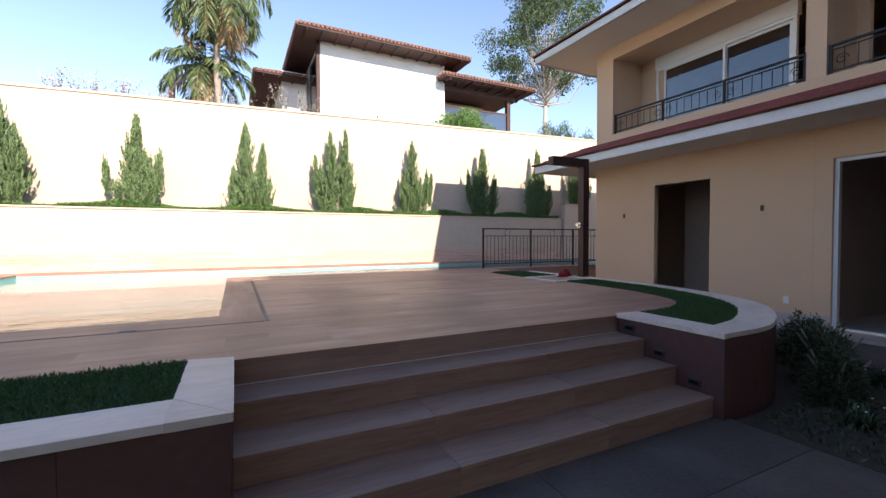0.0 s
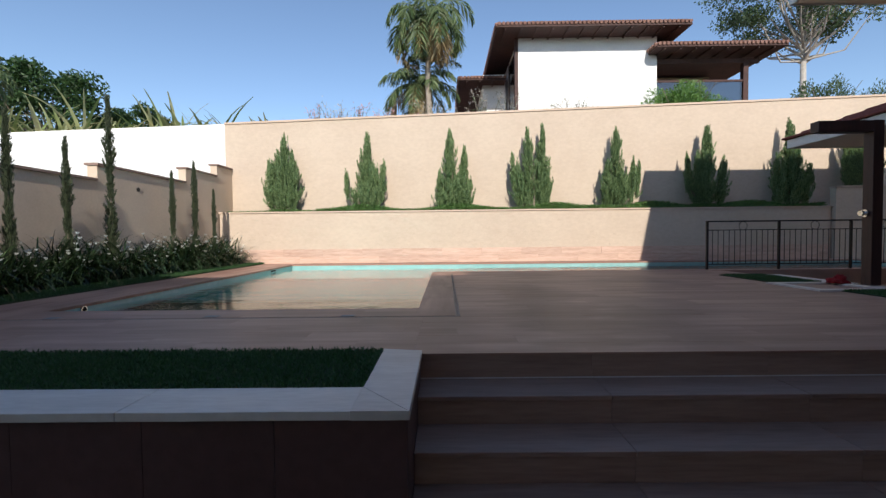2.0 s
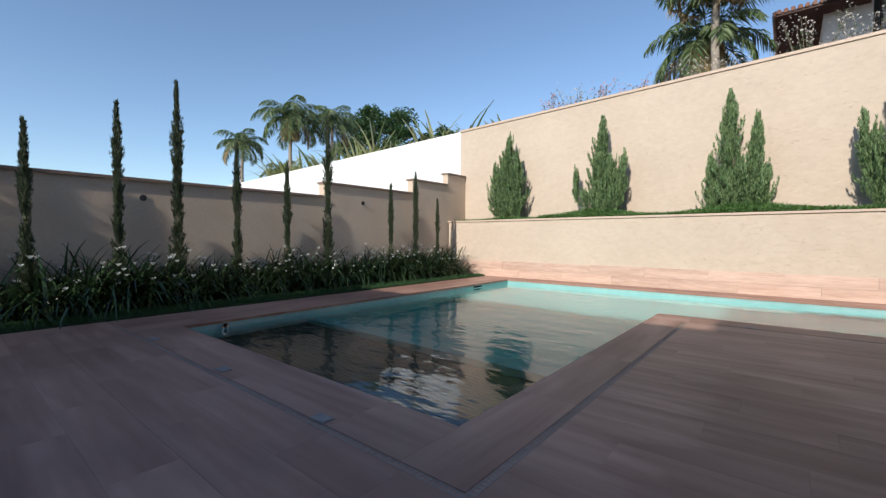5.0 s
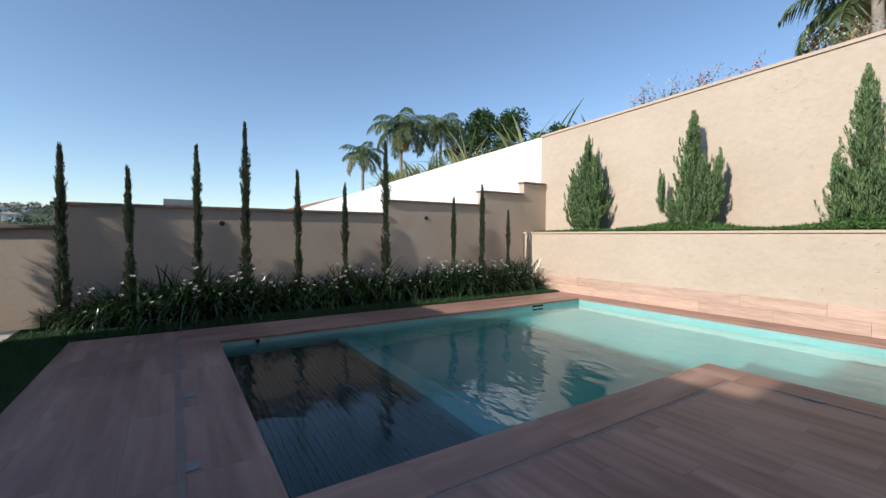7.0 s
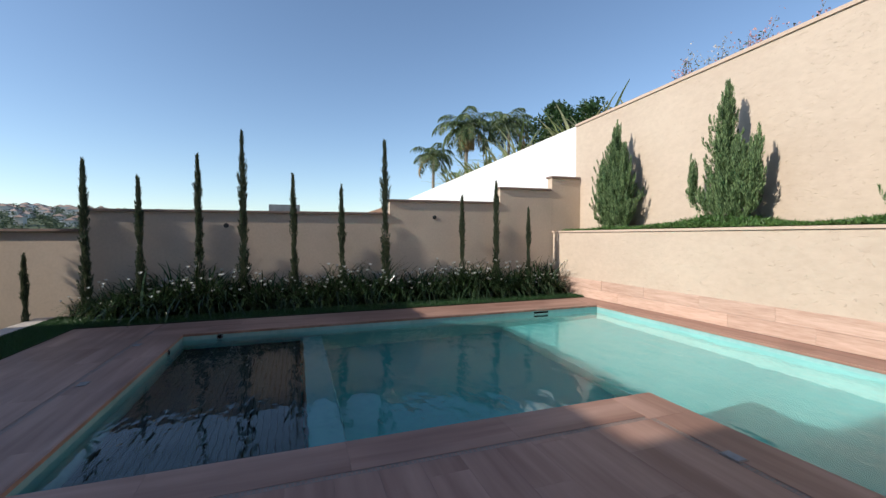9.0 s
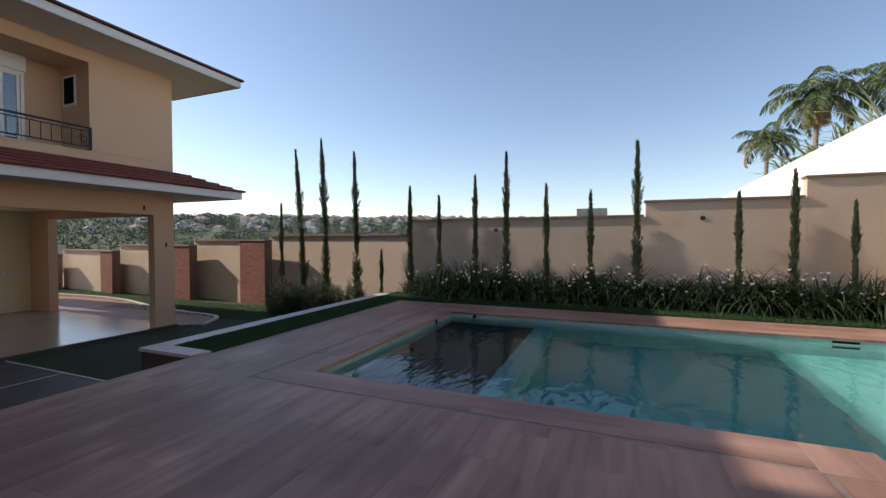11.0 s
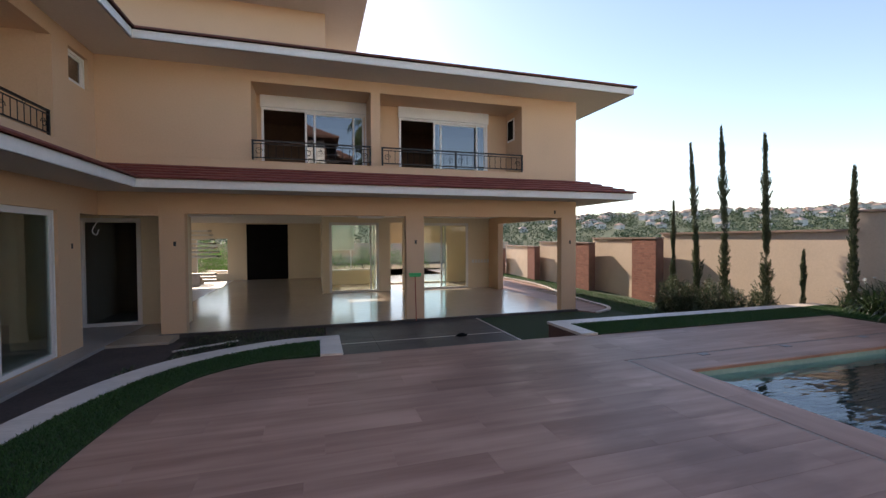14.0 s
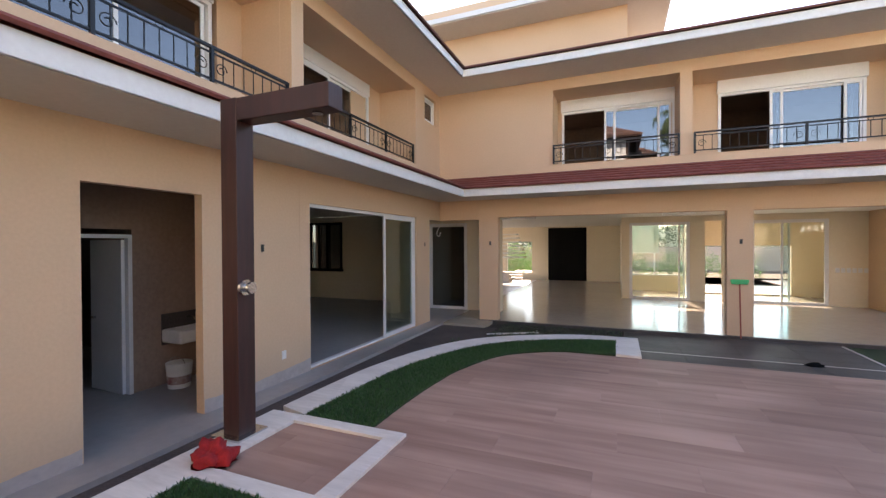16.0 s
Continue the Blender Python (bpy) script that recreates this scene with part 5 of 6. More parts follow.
shrub(0.55, [(-0.08, 0, 0, 2.7, 0.34, 0.0), (0.3, 0, 0.1, 1.95, 0.24, 0.04), (-0.35, 0, 0, 1.2, 0.24, -0.05), (0.45, 0, 0, 0.95, 0.26, 0.1), (0, 0.1, 0, 1.3, 0.45, 0)], JL)
shrub(3.06, [(-0.18, 0, 0, 2.7, 0.34, 0.0), (0.24, 0, 0.05, 2.75, 0.34, 0.02), (-0.58, 0, 0.55, 1.2, 0.17, -0.06), (-0.4, 0, 0.1, 1.3, 0.28, -0.1), (0.3, 0.05, 0, 1.5, 0.36, 0)], JL)
shrub(5.66, [(-0.05, 0, 0, 2.65, 0.34, 0.0), (0.42, 0, 0.2, 1.35, 0.16, 0.06), (0.6, 0, 0.35, 1.1, 0.12, 0.08), (-0.3, 0, 0, 1.5, 0.26, -0.02), (0.1, 0.05, 0, 1.3, 0.42, 0)], JL)
shrub(8.4, [(0, 0, 0, 2.75, 0.4, 0.0), (-0.55, 0, 0.5, 1.2, 0.14, -0.04), (0.45, 0, 0.1, 1.4, 0.26, 0.08), (-0.25, 0, 0, 1.8, 0.3, 0)], JL)
shrub(10.95, [(0, 0, 0, 2.9, 0.38, 0.0), (0.5, 0, 0.1, 1.2, 0.24, 0.12), (-0.3, 0, 0, 1.6, 0.24, -0.06), (0.2, 0, 0.1, 1.9, 0.3, 0.04)], JL)
shrub(13.1, [(0, 0, 0.5, 2.4, 0.4, 0.0), (0.4, 0, 0.5, 1.5, 0.26, 0.06), (-0.3, 0, 0.5, 1.7, 0.24, -0.06)], JL)


def cypress(x, y, z, h, r, lean=0.0):
    h *= 0.975
    o = thing("cypress", "slim young Italian cypress with a thin ragged crown", "tree", "cypresses", at=(x, y, z))
    bm = bmesh.new()
    tube(bm, ((0, 0, -0.05), (0, lean * h * 0.35, h * 0.5), (0, lean * h, h * 0.97)), 0.028, 6, 0.005)
    part("trunk", bm, M_BARK, o)
    P, D = [], []
    count = int(105 * h * (0.55 + 1.5 * r))
    gap = 0.42 + 0.12 * math.sin(y * 9.0)
    for k in range(count):
        s = 0.05 + 0.94 * (k + random.random()) / count
        ph = k * 2.399 + random.uniform(-0.6, 0.6)
        low = math.exp(-(((s - 0.24) / 0.17) ** 2))
        mid = math.exp(-(((s - 0.68) / 0.17) ** 2))
        env = 0.30 + 0.62 * low + 0.42 * mid + 0.12 * math.sin(s * h * 6.3 + y * 7)
        env *= min(1.0, (1.02 - s) / 0.22) ** 0.7
        if abs(s - gap) < 0.04 and random.random() < 0.6:
            continue
        reach = 0.74 * r * env * random.uniform(0.3, 1.1)
        rise = random.uniform(0.14, 0.30) * (1.1 - 0.3 * s)
        ay = lean * h * s ** 1.6
        a = np.array((0, ay, h * s - 0.08))
        c = np.array((reach * math.cos(ph), ay + reach * math.sin(ph), h * s + rise * 0.6))
        n = int(22 + 150 * rise)
        t = rng.random(n)[:, None]
        p = a + (c - a) * t + np.array((1, 1, 0)) * (c - a) * 0.35 * t * (1 - t) * 2
        off = unit(rng.normal(size=(n, 3)))
        P.append(p + off * 0.022 * rng.random((n, 1)))
        D.append(unit(c - a) + off * 0.4 + np.array((0, 0, 0.5)))
    n = 60
    t = rng.random(n)
    P.append(np.stack([0.008 * rng.normal(size=n), lean * h * t ** 0 + 0.008 * rng.normal(size=n), h * (0.94 + 0.07 * t)], 1))
    D.append(np.array((0, 0, 1.0)) + 0.25 * rng.normal(size=(n, 3)))
    P, D = np.concatenate(P), np.concatenate(D)
    n = len(P)
    sprays(P, D, 0.035 + 0.04 * rng.random(n), 0.007 + 0.007 * rng.random(n), "crown", L_CYP, o)
    return o


for y, top, r in ((-1.94, 2.84, 0.15), (-1.11, 2.56, 0.13), (-0.14, 3.05, 0.15), (0.64, 3.56, 0.17), (1.58, 2.73, 0.13), (2.55, 2.49, 0.14), (3.49, 3.58, 0.18), (5.32, 2.36, 0.13), (6.21, 2.74, 0.15), (7.1, 2.12, 0.10)):
    cypress(-6.15, y, 0.0, top, r)
for y, top, r, ln in ((-6.24, 2.55, 0.13, 0.0), (-5.4, 4.17, 0.19, -0.06), (-4.58, 4.41, 0.2, -0.035), (-3.55, 3.91, 0.19, -0.02), (-2.78, 1.13, 0.10, 0.0)):
    cypress(-6.1, y, LOW, top - LOW, r, ln)


def strap_plant(n, size, flowers):
    o = thing("strap_leaf_plant", "clump of dark strap leaves dotted with small white flowers", "plant", "flower bed plants")
    hd = rng.random(n) * 2 * math.pi
    ps = np.stack([0.1 * rng.normal(size=n), 0.1 * rng.normal(size=n), np.zeros(n)], 1)
    straps(ps, hd, size * (0.6 + 0.55 * rng.random(n)), 0.017 + 0.017 * rng.random(n), 0.9 + 1.9 * rng.random(n), "leaves", L_STRAP, o, 5, 1.52 - 0.75 * rng.random(n))
    m = flowers
    a, hh = rng.random(m) * 2 * math.pi, size * (0.34 + 0.44 * rng.random(m))
    rr = 0.12 + 0.34 * rng.random(m)
    fp = np.stack([rr * np.cos(a), rr * np.sin(a), hh], 1)
    k = 6
    for p in fp:
        bm = bmesh.new()
        tube(bm, ((p[0] * 0.3, p[1] * 0.3, 0.02), (p[0] * 0.7, p[1] * 0.7, p[2] * 0.6), tuple(p)), 0.004, 4)
        stalk = part("stalk", bm, L_STRAP, o)
        an = np.arange(k) * 2 * math.pi / k
        bm = bmesh.new()
        c = bm.verts.new((p[0], p[1], p[2] - 0.01))
        for t in an:
            q = [bm.verts.new((p[0] + r_ * math.cos(t + d_), p[1] + r_ * math.sin(t + d_), p[2] + z_)) for r_, d_, z_ in ((0.019, -0.5, 0.011), (0.029, 0, 0.021), (0.019, 0.5, 0.011))]
            bm.faces.new((c, *q))
        part("flower", bm, L_FLOWER, stalk, "small white flower")
    return o


kinds = [strap_plant(130, 0.74, 6), strap_plant(112, 0.66, 5), strap_plant(145, 0.82, 7), strap_plant(120, 0.72, 5)]
for k in kinds:
    k.location = (-5.95, 7.7 - 0.4 * kinds.index(k), 0)
i = 0
for row, x in enumerate((-6.0, -6.2, -6.40)):
    y = -1.45 + 0.15 * row
    while y < 7.75:
        sc = 1.02 + 0.56 * random.random()
        if not (row == 1 and y > 5.9):
            copy_thing(kinds[i % 4], pose(x + random.uniform(-0.07, 0.07), y, 0, 0, 0, random.uniform(0, 360)) @ Matrix.Scale(sc, 4))
        y += random.uniform(0.32, 0.50)
        i += 1
for x, y, z, s in ((-6.3, -5.7, LOW, 0.9), (-6.2, -4.9, LOW, 0.8), (-5.9, -3.9, LOW, 0.85), (-6.2, -3.2, LOW, 1.0), (-5.8, -6.3, LOW, 0.8), (-6.3, -2.95, LOW, 0.7), (-6.3, -2.0, 0, 1.0), (-6.1, -1.75, 0, 0.8),
                   (4.5, -3.4, LOW, 0.42), (5.0, -3.5, LOW, 0.4), (5.9, -3.1, LOW, 0.45), (6.5, -2.5, LOW, 0.5), (6.5, -1.8, LOW, 0.45), (5.0, -4.5, LOW, 0.4), (6.1, -4.3, LOW, 0.45), (4.4, -5.0, LOW, 0.35), (5.6, -5.4, LOW, 0.4)):
    copy_thing(kinds[i % 4], pose(x, y, z, 0, 0, random.uniform(0, 360)) @ Matrix.Scale(s, 4))
    i += 1


def bushy(name, label, x, y, z, r, hgt, n, material, group=""):
    o = thing(name, label, "bush", group, at=(x, y, z))
    bm = bmesh.new()
    for k in range(5):
        a = k * 1.26
        tube(bm, ((0, 0, 0), (0.3 * r * math.cos(a), 0.3 * r * math.sin(a), hgt * 0.4), (0.7 * r * math.cos(a), 0.7 * r * math.sin(a), hgt * 0.75)), 0.02, 5, 0.008)
    part("stem", bm, M_BARK, o)
    d = unit(rng.normal(size=(n, 3)))
    d[:, 2] = np.abs(d[:, 2])
    lump = 0.88 + 0.15 * np.sin(d[:, 0] * 7 + x) * np.sin(d[:, 1] * 6 + y)
    P = d * (rng.random(n) ** 0.33 * lump)[:, None] * np.array([r, 0.7 * r, hgt])
    ls = min(1.0, 0.3 + 0.5 * r)
    sprays(P, d + rng.normal(size=(n, 3)) * 0.6, ls * (0.09 + 0.06 * rng.random(n)), 0.035 * ls, "foliage", material, o)
    return o


for y, s in ((-6.0, 0.5), (-5.5, 0.42), (-4.75, 0.5), (-4.2, 0.42), (-3.5, 0.48)):
    bushy("low_shrub", "low dark shrub at the foot of the cypresses", -5.85, y, LOW, s * 1.15, s * 2.3, 4200, L_CYP, "low shrubs")


for x, y, s in ((5.0, -3.05, 0.32), (5.6, -2.75, 0.38), (6.2, -2.3, 0.36)):
    bushy("low_shrub", "low dark feathery shrub behind the curved bed", x, y, LOW, s, s * 1.7, 3200, L_CYP, "low shrubs")


# lawns
def grass(name, pts, h, label, lean=0.5, material=None):
    n = len(pts)
    D = np.stack([lean * rng.normal(size=n), lean * rng.normal(size=n), np.ones(n)], 1)
    o = sprays(pts, D, h * (0.6 + 0.7 * rng.random(n)), 0.0065 if material is None else 0.02, name, material or L_GRASS)
    return tagged(o, label, "grass", kind="stuff")


def scatter(x0, x1, y0, y1, z, n):
    return np.stack([rng.uniform(x0, x1, n), rng.uniform(y0, y1, n), np.full(n, z)], 1)


grass("grass", scatter(-6.4, -0.11, -2.48, -1.73, 0.01, 50000), 0.03, "short green lawn blades in the raised bed", 0.7)
grass("grass", scatter(-5.75, -5.16, -1.7, 8.0, 0.012, 48000), 0.05, "short green lawn blades along the flower bed")
pe = scatter(3.9, 6.25, -2.65, 1.0, 0.01, 80000)
dk, ic = np.array([(p.x, p.y) for p in DECKC]), np.array([(p.x, p.y) for p in INC])
poly = np.concatenate([dk, ic[::-1]])


def inside(p, q):
    c = np.zeros(len(p), bool)
    j = len(q) - 1
    for i in range(len(q)):
        a, b = q[i], q[j]
        hit = ((a[1] > p[:, 1]) != (b[1] > p[:, 1])) & (p[:, 0] < (b[0] - a[0]) * (p[:, 1] - a[1]) / (b[1] - a[1] + 1e-12) + a[0])
        c ^= hit
        j = i
    return c


grass("grass", pe[inside(pe, poly)], 0.03, "short green lawn blades in the curved bed")
grass("grass", scatter(5.46, 6.19, 1.95, 3.25, 0.01, 14000), 0.03, "short green lawn blades beside the kerb")
grass("grass", scatter(-6.4, -4.4, -12, -2.8, LOW, 20000), 0.06, "short lawn blades along the lower wall")
grass("grass", scatter(3.82, 6.55, -6.85, -2.95, LOW, 5000), 0.05, "thin dark lawn blades in the lower bed", 0.8, L_CYP)
grass("grass", scatter(-6.9, -5.3, -24, -12, LOW, 22000), 0.06, "sunlit lawn blades beside the side path", 0.7)
gp = scatter(-6.4, 11.8, PW + 0.2, BW - 0.05, 1.55, 50000)
gp[:, 2] += 0.2 * (0.6 + 0.5 * np.sin(gp[:, 0] * 2.1)) * np.clip((gp[:, 0] + 5.5) / 2, 0, 1) * rng.random(len(gp))
grass("ground_cover", gp, 0.085, "low green creeping ground cover in the raised planter", 1.0, L_COVER)
gp = scatter(-3.6, 11.8, PW + 0.1, PW + 0.3, 1.58, 14000)
gp[:, 2] += 0.09 * rng.random(len(gp)) * (0.6 + 0.4 * np.sin(gp[:, 0] * 1.7))
grass("ground_cover", gp, 0.07, "low green creeping ground cover in the raised planter", 1.2, L_COVER)


# ---- palms ----
def palm(x, y, z, h, fronds, size, label, trunk_r=0.14, seeds=True, droop=1.0):
    o = thing("palm_tree", label, "palm", "palms", at=(x, y, z))
    bm = bmesh.new()
    tube(bm, [(0.03 * math.sin(k), 0.02 * math.cos(k), h * k / 8) for k in range(9)], trunk_r, 12, trunk_r * 0.8)
    part("trunk", bm, M_PALMBARK, o, smooth=True)
    bm = bmesh.new()
    tube(bm, ((0, 0, h), (0, 0, h + 0.5 * size * 0.4)), trunk_r * 0.95, 10, trunk_r * 0.4)
    part("crown_shaft", bm, L_PALM, o, smooth=True)
    for f in range(fronds):
        a = f * 2.399 + random.uniform(-0.2, 0.2)
        lift = 1.25 - 1.55 * (f / fronds) + random.uniform(-0.1, 0.1)
        L_ = size * random.uniform(0.85, 1.1)
        pts, p, ang = [], Vector((0, 0, h + 0.15)), lift
        for k in range(13):
            pts.append(p.copy())
            p += Vector((math.cos(a) * math.cos(ang), math.sin(a) * math.cos(ang), math.sin(ang))) * L_ / 12
            ang -= (0.13 + 0.05 * k / 6) * droop
        dry = f > fronds - (4 if seeds and droop > 1.2 else 2)
        bm = bmesh.new()
        tube(bm, pts, 0.025, 5, 0.006)
        fr = part("frond", bm, L_DRY if dry else L_PALM, o)
        P, D = [], []
        for k in range(1, 12):
            d = (pts[k + 1] - pts[k - 1]).normalized()
            s = d.cross(Vector((0, 0, 1))).normalized()
            for j in range(6):
                t = j / 6
                q = pts[k] * (1 - t) + pts[min(k + 1, 12)] * t
                for sg in (-1, 1):
                    P.append(q)
                    D.append(s * sg * 0.9 + d * 0.5 + Vector((random.uniform(-.15, .15), random.uniform(-.15, .15), random.uniform(-0.75, -0.1))))
        P, D = np.array([tuple(p) for p in P]), np.array([tuple(d) for d in D])
        ln = size * 0.27 * np.repeat(np.sin(np.linspace(0.5, 2.9, 11)), 12) * rng.uniform(0.8, 1.15, len(P))
        sprays(P, D, ln, 0.05 * size / 2.4, "blade", L_DRY if dry else L_PALM, fr, 0.35)
    if seeds:
        n = 4200
        a = (rng.integers(0, 5, n) + 0.28 * rng.normal(size=n)) * 1.2566
        r = 0.12 + 0.34 * rng.random(n)
        P = np.stack([r * np.cos(a), r * np.sin(a), h + 0.15 - 1.15 * rng.random(n)], 1)
        sprays(P, np.stack([0.3 * np.cos(a), 0.3 * np.sin(a), -1 + 0 * a], 1), 0.42, 0.022, "inflorescence", L_SEED, o)
    return o


palm(-0.32, 12.8, 4.1, 5.3, 19, 2.7, "tall royal palm with drooping fronds and pale seed clusters", 0.12, True, 1.5)
palm(-0.75, 14.2, 4.1, 3.2, 18, 2.3, "shorter palm with dark drooping fronds beyond the wall", 0.14)
palm(-22.0, 12.0, 4.0, 4.2, 20, 2.5, "broad palm with grey-green fronds over the white wall", 0.12)
palm(-22.3, 15.2, 4.0, 4.7, 20, 2.3, "broad palm with grey-green fronds over the white wall", 0.12, False)
palm(-24.0, 12.6, 3.4, 1.7, 14, 1.7, "small palm with grey-green fronds over the white wall", 0.11, False)
palm(-27.0, 11.4, 3.6, 3.6, 16, 2.2, "broad palm with grey-green fronds over the white wall", 0.12, False)


# ---- broadleaf trees ----
def tree(name, label, x, y, z, h, spread, clumps, per, material, bark, trunk_r=0.16, leaf=0.16, base=0.35, open_=0.5):
    o = thing(name, label, "tree", "trees", at=(x, y, z))
    bm = bmesh.new()
    tube(bm, ((0, 0, -0.1), (0.1, 0.05, h * base * 0.5), (0.05, 0, h * base)), trunk_r, 9, trunk_r * 0.7)
    cs = []
    for k in range(clumps):
        a, u = k * 2.399, (k + 0.5) / clumps
        zz = h * (base + 0.12 + (1 - base - 0.14) * u)
        rr = spread * (0.35 + 0.65 * math.sin(math.pi * min(0.15 + u * 0.85, 1))) * random.uniform(0.45, 1.0)
        cs.append(Vector((rr * math.cos(a), rr * math.sin(a), zz)))
    for c in cs:
        s = Vector((0.05, 0, h * (base - 0.05 + 0.3 * (c.z / h - base))))
        mid = (s + c) / 2 + Vector((random.uniform(-.2, .2), random.uniform(-.2, .2), -0.1 * h * random.random()))
        tube(bm, (s, mid, c), trunk_r * 0.35, 5, 0.015, cap=False)
    part("trunk", bm, bark, o, smooth=True)
    P = []
    for c in cs:
        r = spread * random.uniform(0.2, 0.36)
        d = rng.normal(size=(per, 3))
        P.append(np.array(c) + unit(d) * (r * rng.random((per, 1)) ** 0.45) * np.array([1, 1, 0.7]))
    P = np.concatenate(P)
    sprays(P, rng.normal(size=(len(P), 3)) + np.array([0, 0, -0.2]), leaf * (0.6 + 0.7 * rng.random(len(P))), leaf * 0.45, "crown", material, o)
    return o


tree("broadleaf_tree", "tall airy tree with a grey trunk and sparse leaves", 22.6, 22.0, 6.0, 15.0, 4.6, 46, 620, L_TREE, surface("pale_bark", (0.30, 0.27, 0.24), (0.46, 0.43, 0.39), 0.9, 2, 14, 0.4), 0.22, 0.21, 0.36)
tree("broadleaf_tree", "dark dense broadleaf tree behind the palms", -24.5, 21.9, 3.5, 8.0, 3.7, 26, 520, L_DARKTREE, M_BARK, 0.25, 0.28, 0.3)
tree("broadleaf_tree", "dark dense broadleaf tree far behind the wall", -22.5, 27.0, 3.5, 7.0, 3.2, 20, 420, L_DARKTREE, M_BARK, 0.25, 0.28, 0.3)
bushy("flowering_bush", "bright green rounded bush before the neighbouring house", 8.95, 10.9, 4.1, 1.95, 2.3, 22000, L_BUSH)
bushy("flowering_bush", "olive bush with tiny leaves above the wall", 15.0, 12.0, 4.2, 1.8, 2.75, 12000, L_TREE)
bushy("flowering_bush", "grey-green bush above the boundary wall", 17.2, 12.2, 4.2, 1.5, 2.5, 9000, L_TREE)
bushy("flowering_bush", "dark low bush above the boundary wall", 5.0, 9.9, 4.1, 0.6, 1.3, 2400, L_DARKTREE)
bushy("flowering_bush", "dark low bush above the boundary wall", 1.55, 9.9, 4.1, 0.45, 1.2, 2000, L_TREE)


def twiggy(x, y, z, h, n, label):
    o = thing("twiggy_shrub", label, "shrub", "twiggy shrubs", at=(x, y, z))
    bm = bmesh.new()
    tips = []
    for k in range(n):
        a, l = random.uniform(0, 6.28), random.uniform(0.15, 0.7)
        t = Vector((l * math.cos(a), 0.4 * l * math.sin(a), h * random.uniform(0.6, 1.0)))
        tube(bm, ((0.2 * t.x, 0.2 * t.y, 0), (t.x * 0.6, t.y * 0.6, t.z * 0.6), t), 0.008, 4, 0.003)
        tips += [t, t * 0.85]
    part("stem", bm, M_BARK, o)
    P = np.repeat(np.array([tuple(t) for t in tips]), 7, 0) + rng.normal(size=(len(tips) * 7, 3)) * 0.06
    sprays(P, rng.normal(size=P.shape), 0.05, 0.035, "blossom", L_PINK if n < 11 and x < 0 else L_PALE, o)
    P = np.repeat(np.array([tuple(t) for t in tips]), 6, 0) * rng.uniform(0.5, 1, (len(tips) * 6, 1))
    sprays(P, rng.normal(size=P.shape), 0.07, 0.03, "leaves", L_TREE, o)


for x, h, n in ((-3.9, 0.55, 6), (-3.3, 0.75, 8), (-2.7, 0.65, 7), (-1.9, 0.5, 6), (-1.2, 0.45, 5), (1.7, 1.3, 9), (2.5, 1.2, 7), (3.9, 1.0, 9), (4.5, 0.9, 8), (5.2, 0.8, 8), (-0.1, 0.9, 8), (0.6, 0.8, 6)):
    twiggy(x, 9.75, 4.1, h + 0.35 + 0.02 * x + (0.3 if x < -1 else 0.0), int(n * 1.5), "twiggy shrub with tiny pale blossoms on the wall top")


def banana(x, y, z, n, size, label):
    o = thing("broad_leaf_plant", label, "plant", "broad-leaved plants", at=(x, y, z))
    hd = rng.random(n) * 2 * math.pi
    ps = np.stack([0.25 * rng.normal(size=n), 0.15 * rng.normal(size=n), np.zeros(n)], 1)
    straps(ps, hd, size * (0.6 + 0.6 * rng.random(n)), 0.11 + 0.11 * rng.random(n), 0.7 + 1.3 * rng.random(n), "leaves", L_BIRD, o, 6, 1.5 - 0.45 * rng.random(n))


for k in range(15):
    banana(-7.6 - 1.05 * k, 10.8 + random.uniform(-0.2, 0.5), 3.9 - 0.02 * k, 30, random.uniform(2.2, 2.8) * (0.75 + 0.02 * k), "clump of yellow-green paddle leaves behind the white wall")
for k in range(4):
    banana(-6.3 + 0.5 * k, 10.12, 3.95, 18, random.uniform(1.12, 1.22) - 0.06 * k, "clump of yellow-green paddle leaves behind the wall")

# ---- neighbouring house ----
nb = thing("neighbour_house", "white two-storey house with brown tiled hip roof and dark timber eaves", "house", at=(0, 0, -0.36))
NBX0, NBX1, NBY = 3.3, 8.85, 12.5
boxpart("wall", (NBX0, NBX1, NBY, NBY + 7, 3.5, 9.6), M_NBWHITE, nb)
boxpart("corner_post", (NBX0 - 0.14, NBX0 - 0.002, NBY - 0.02, NBY + 0.18, 3.5, 9.3), M_NBWOOD, nb, "dark timber corner post")
boxpart("wall", (2.1, NBX0 - 0.142, NBY + 2.6, NBY + 7, 3.5, 8.6), M_NBWHITE, nb)
win = boxpart("window", (NBX0 - 0.06, NBX0 - 0.002, NBY + 0.5, NBY + 1.9, 6.3, 8.7), M_SKYGLASS, nb, "tall dark window in a timber frame")
boxpart("frame", (NBX0 - 0.09, NBX0 - 0.062, NBY + 0.4, NBY + 0.5, 6.2, 8.8), M_NBWOOD, win)
boxpart("frame", (NBX0 - 0.09, NBX0 - 0.062, NBY + 1.9, NBY + 2.0, 6.2, 8.8), M_NBWOOD, win)
boxpart("wall", (NBX1 + 0.002, 12.3, NBY + 2.2, NBY + 6, 3.5, 8.2), surface("tan_render", (0.34, 0.25, 0.17), (0.42, 0.32, 0.22), 0.85), nb, "tan rendered porch wall")
boxpart("porch_floor", (NBX1 + 0.002, 12.6, NBY, NBY + 2.198, 3.5, 6.4), M_NBWHITE, nb)
boxpart("porch_post", (12.35, 12.55, NBY + 0.05, NBY + 0.25, 6.4, 7.99), M_NBWOOD, nb)
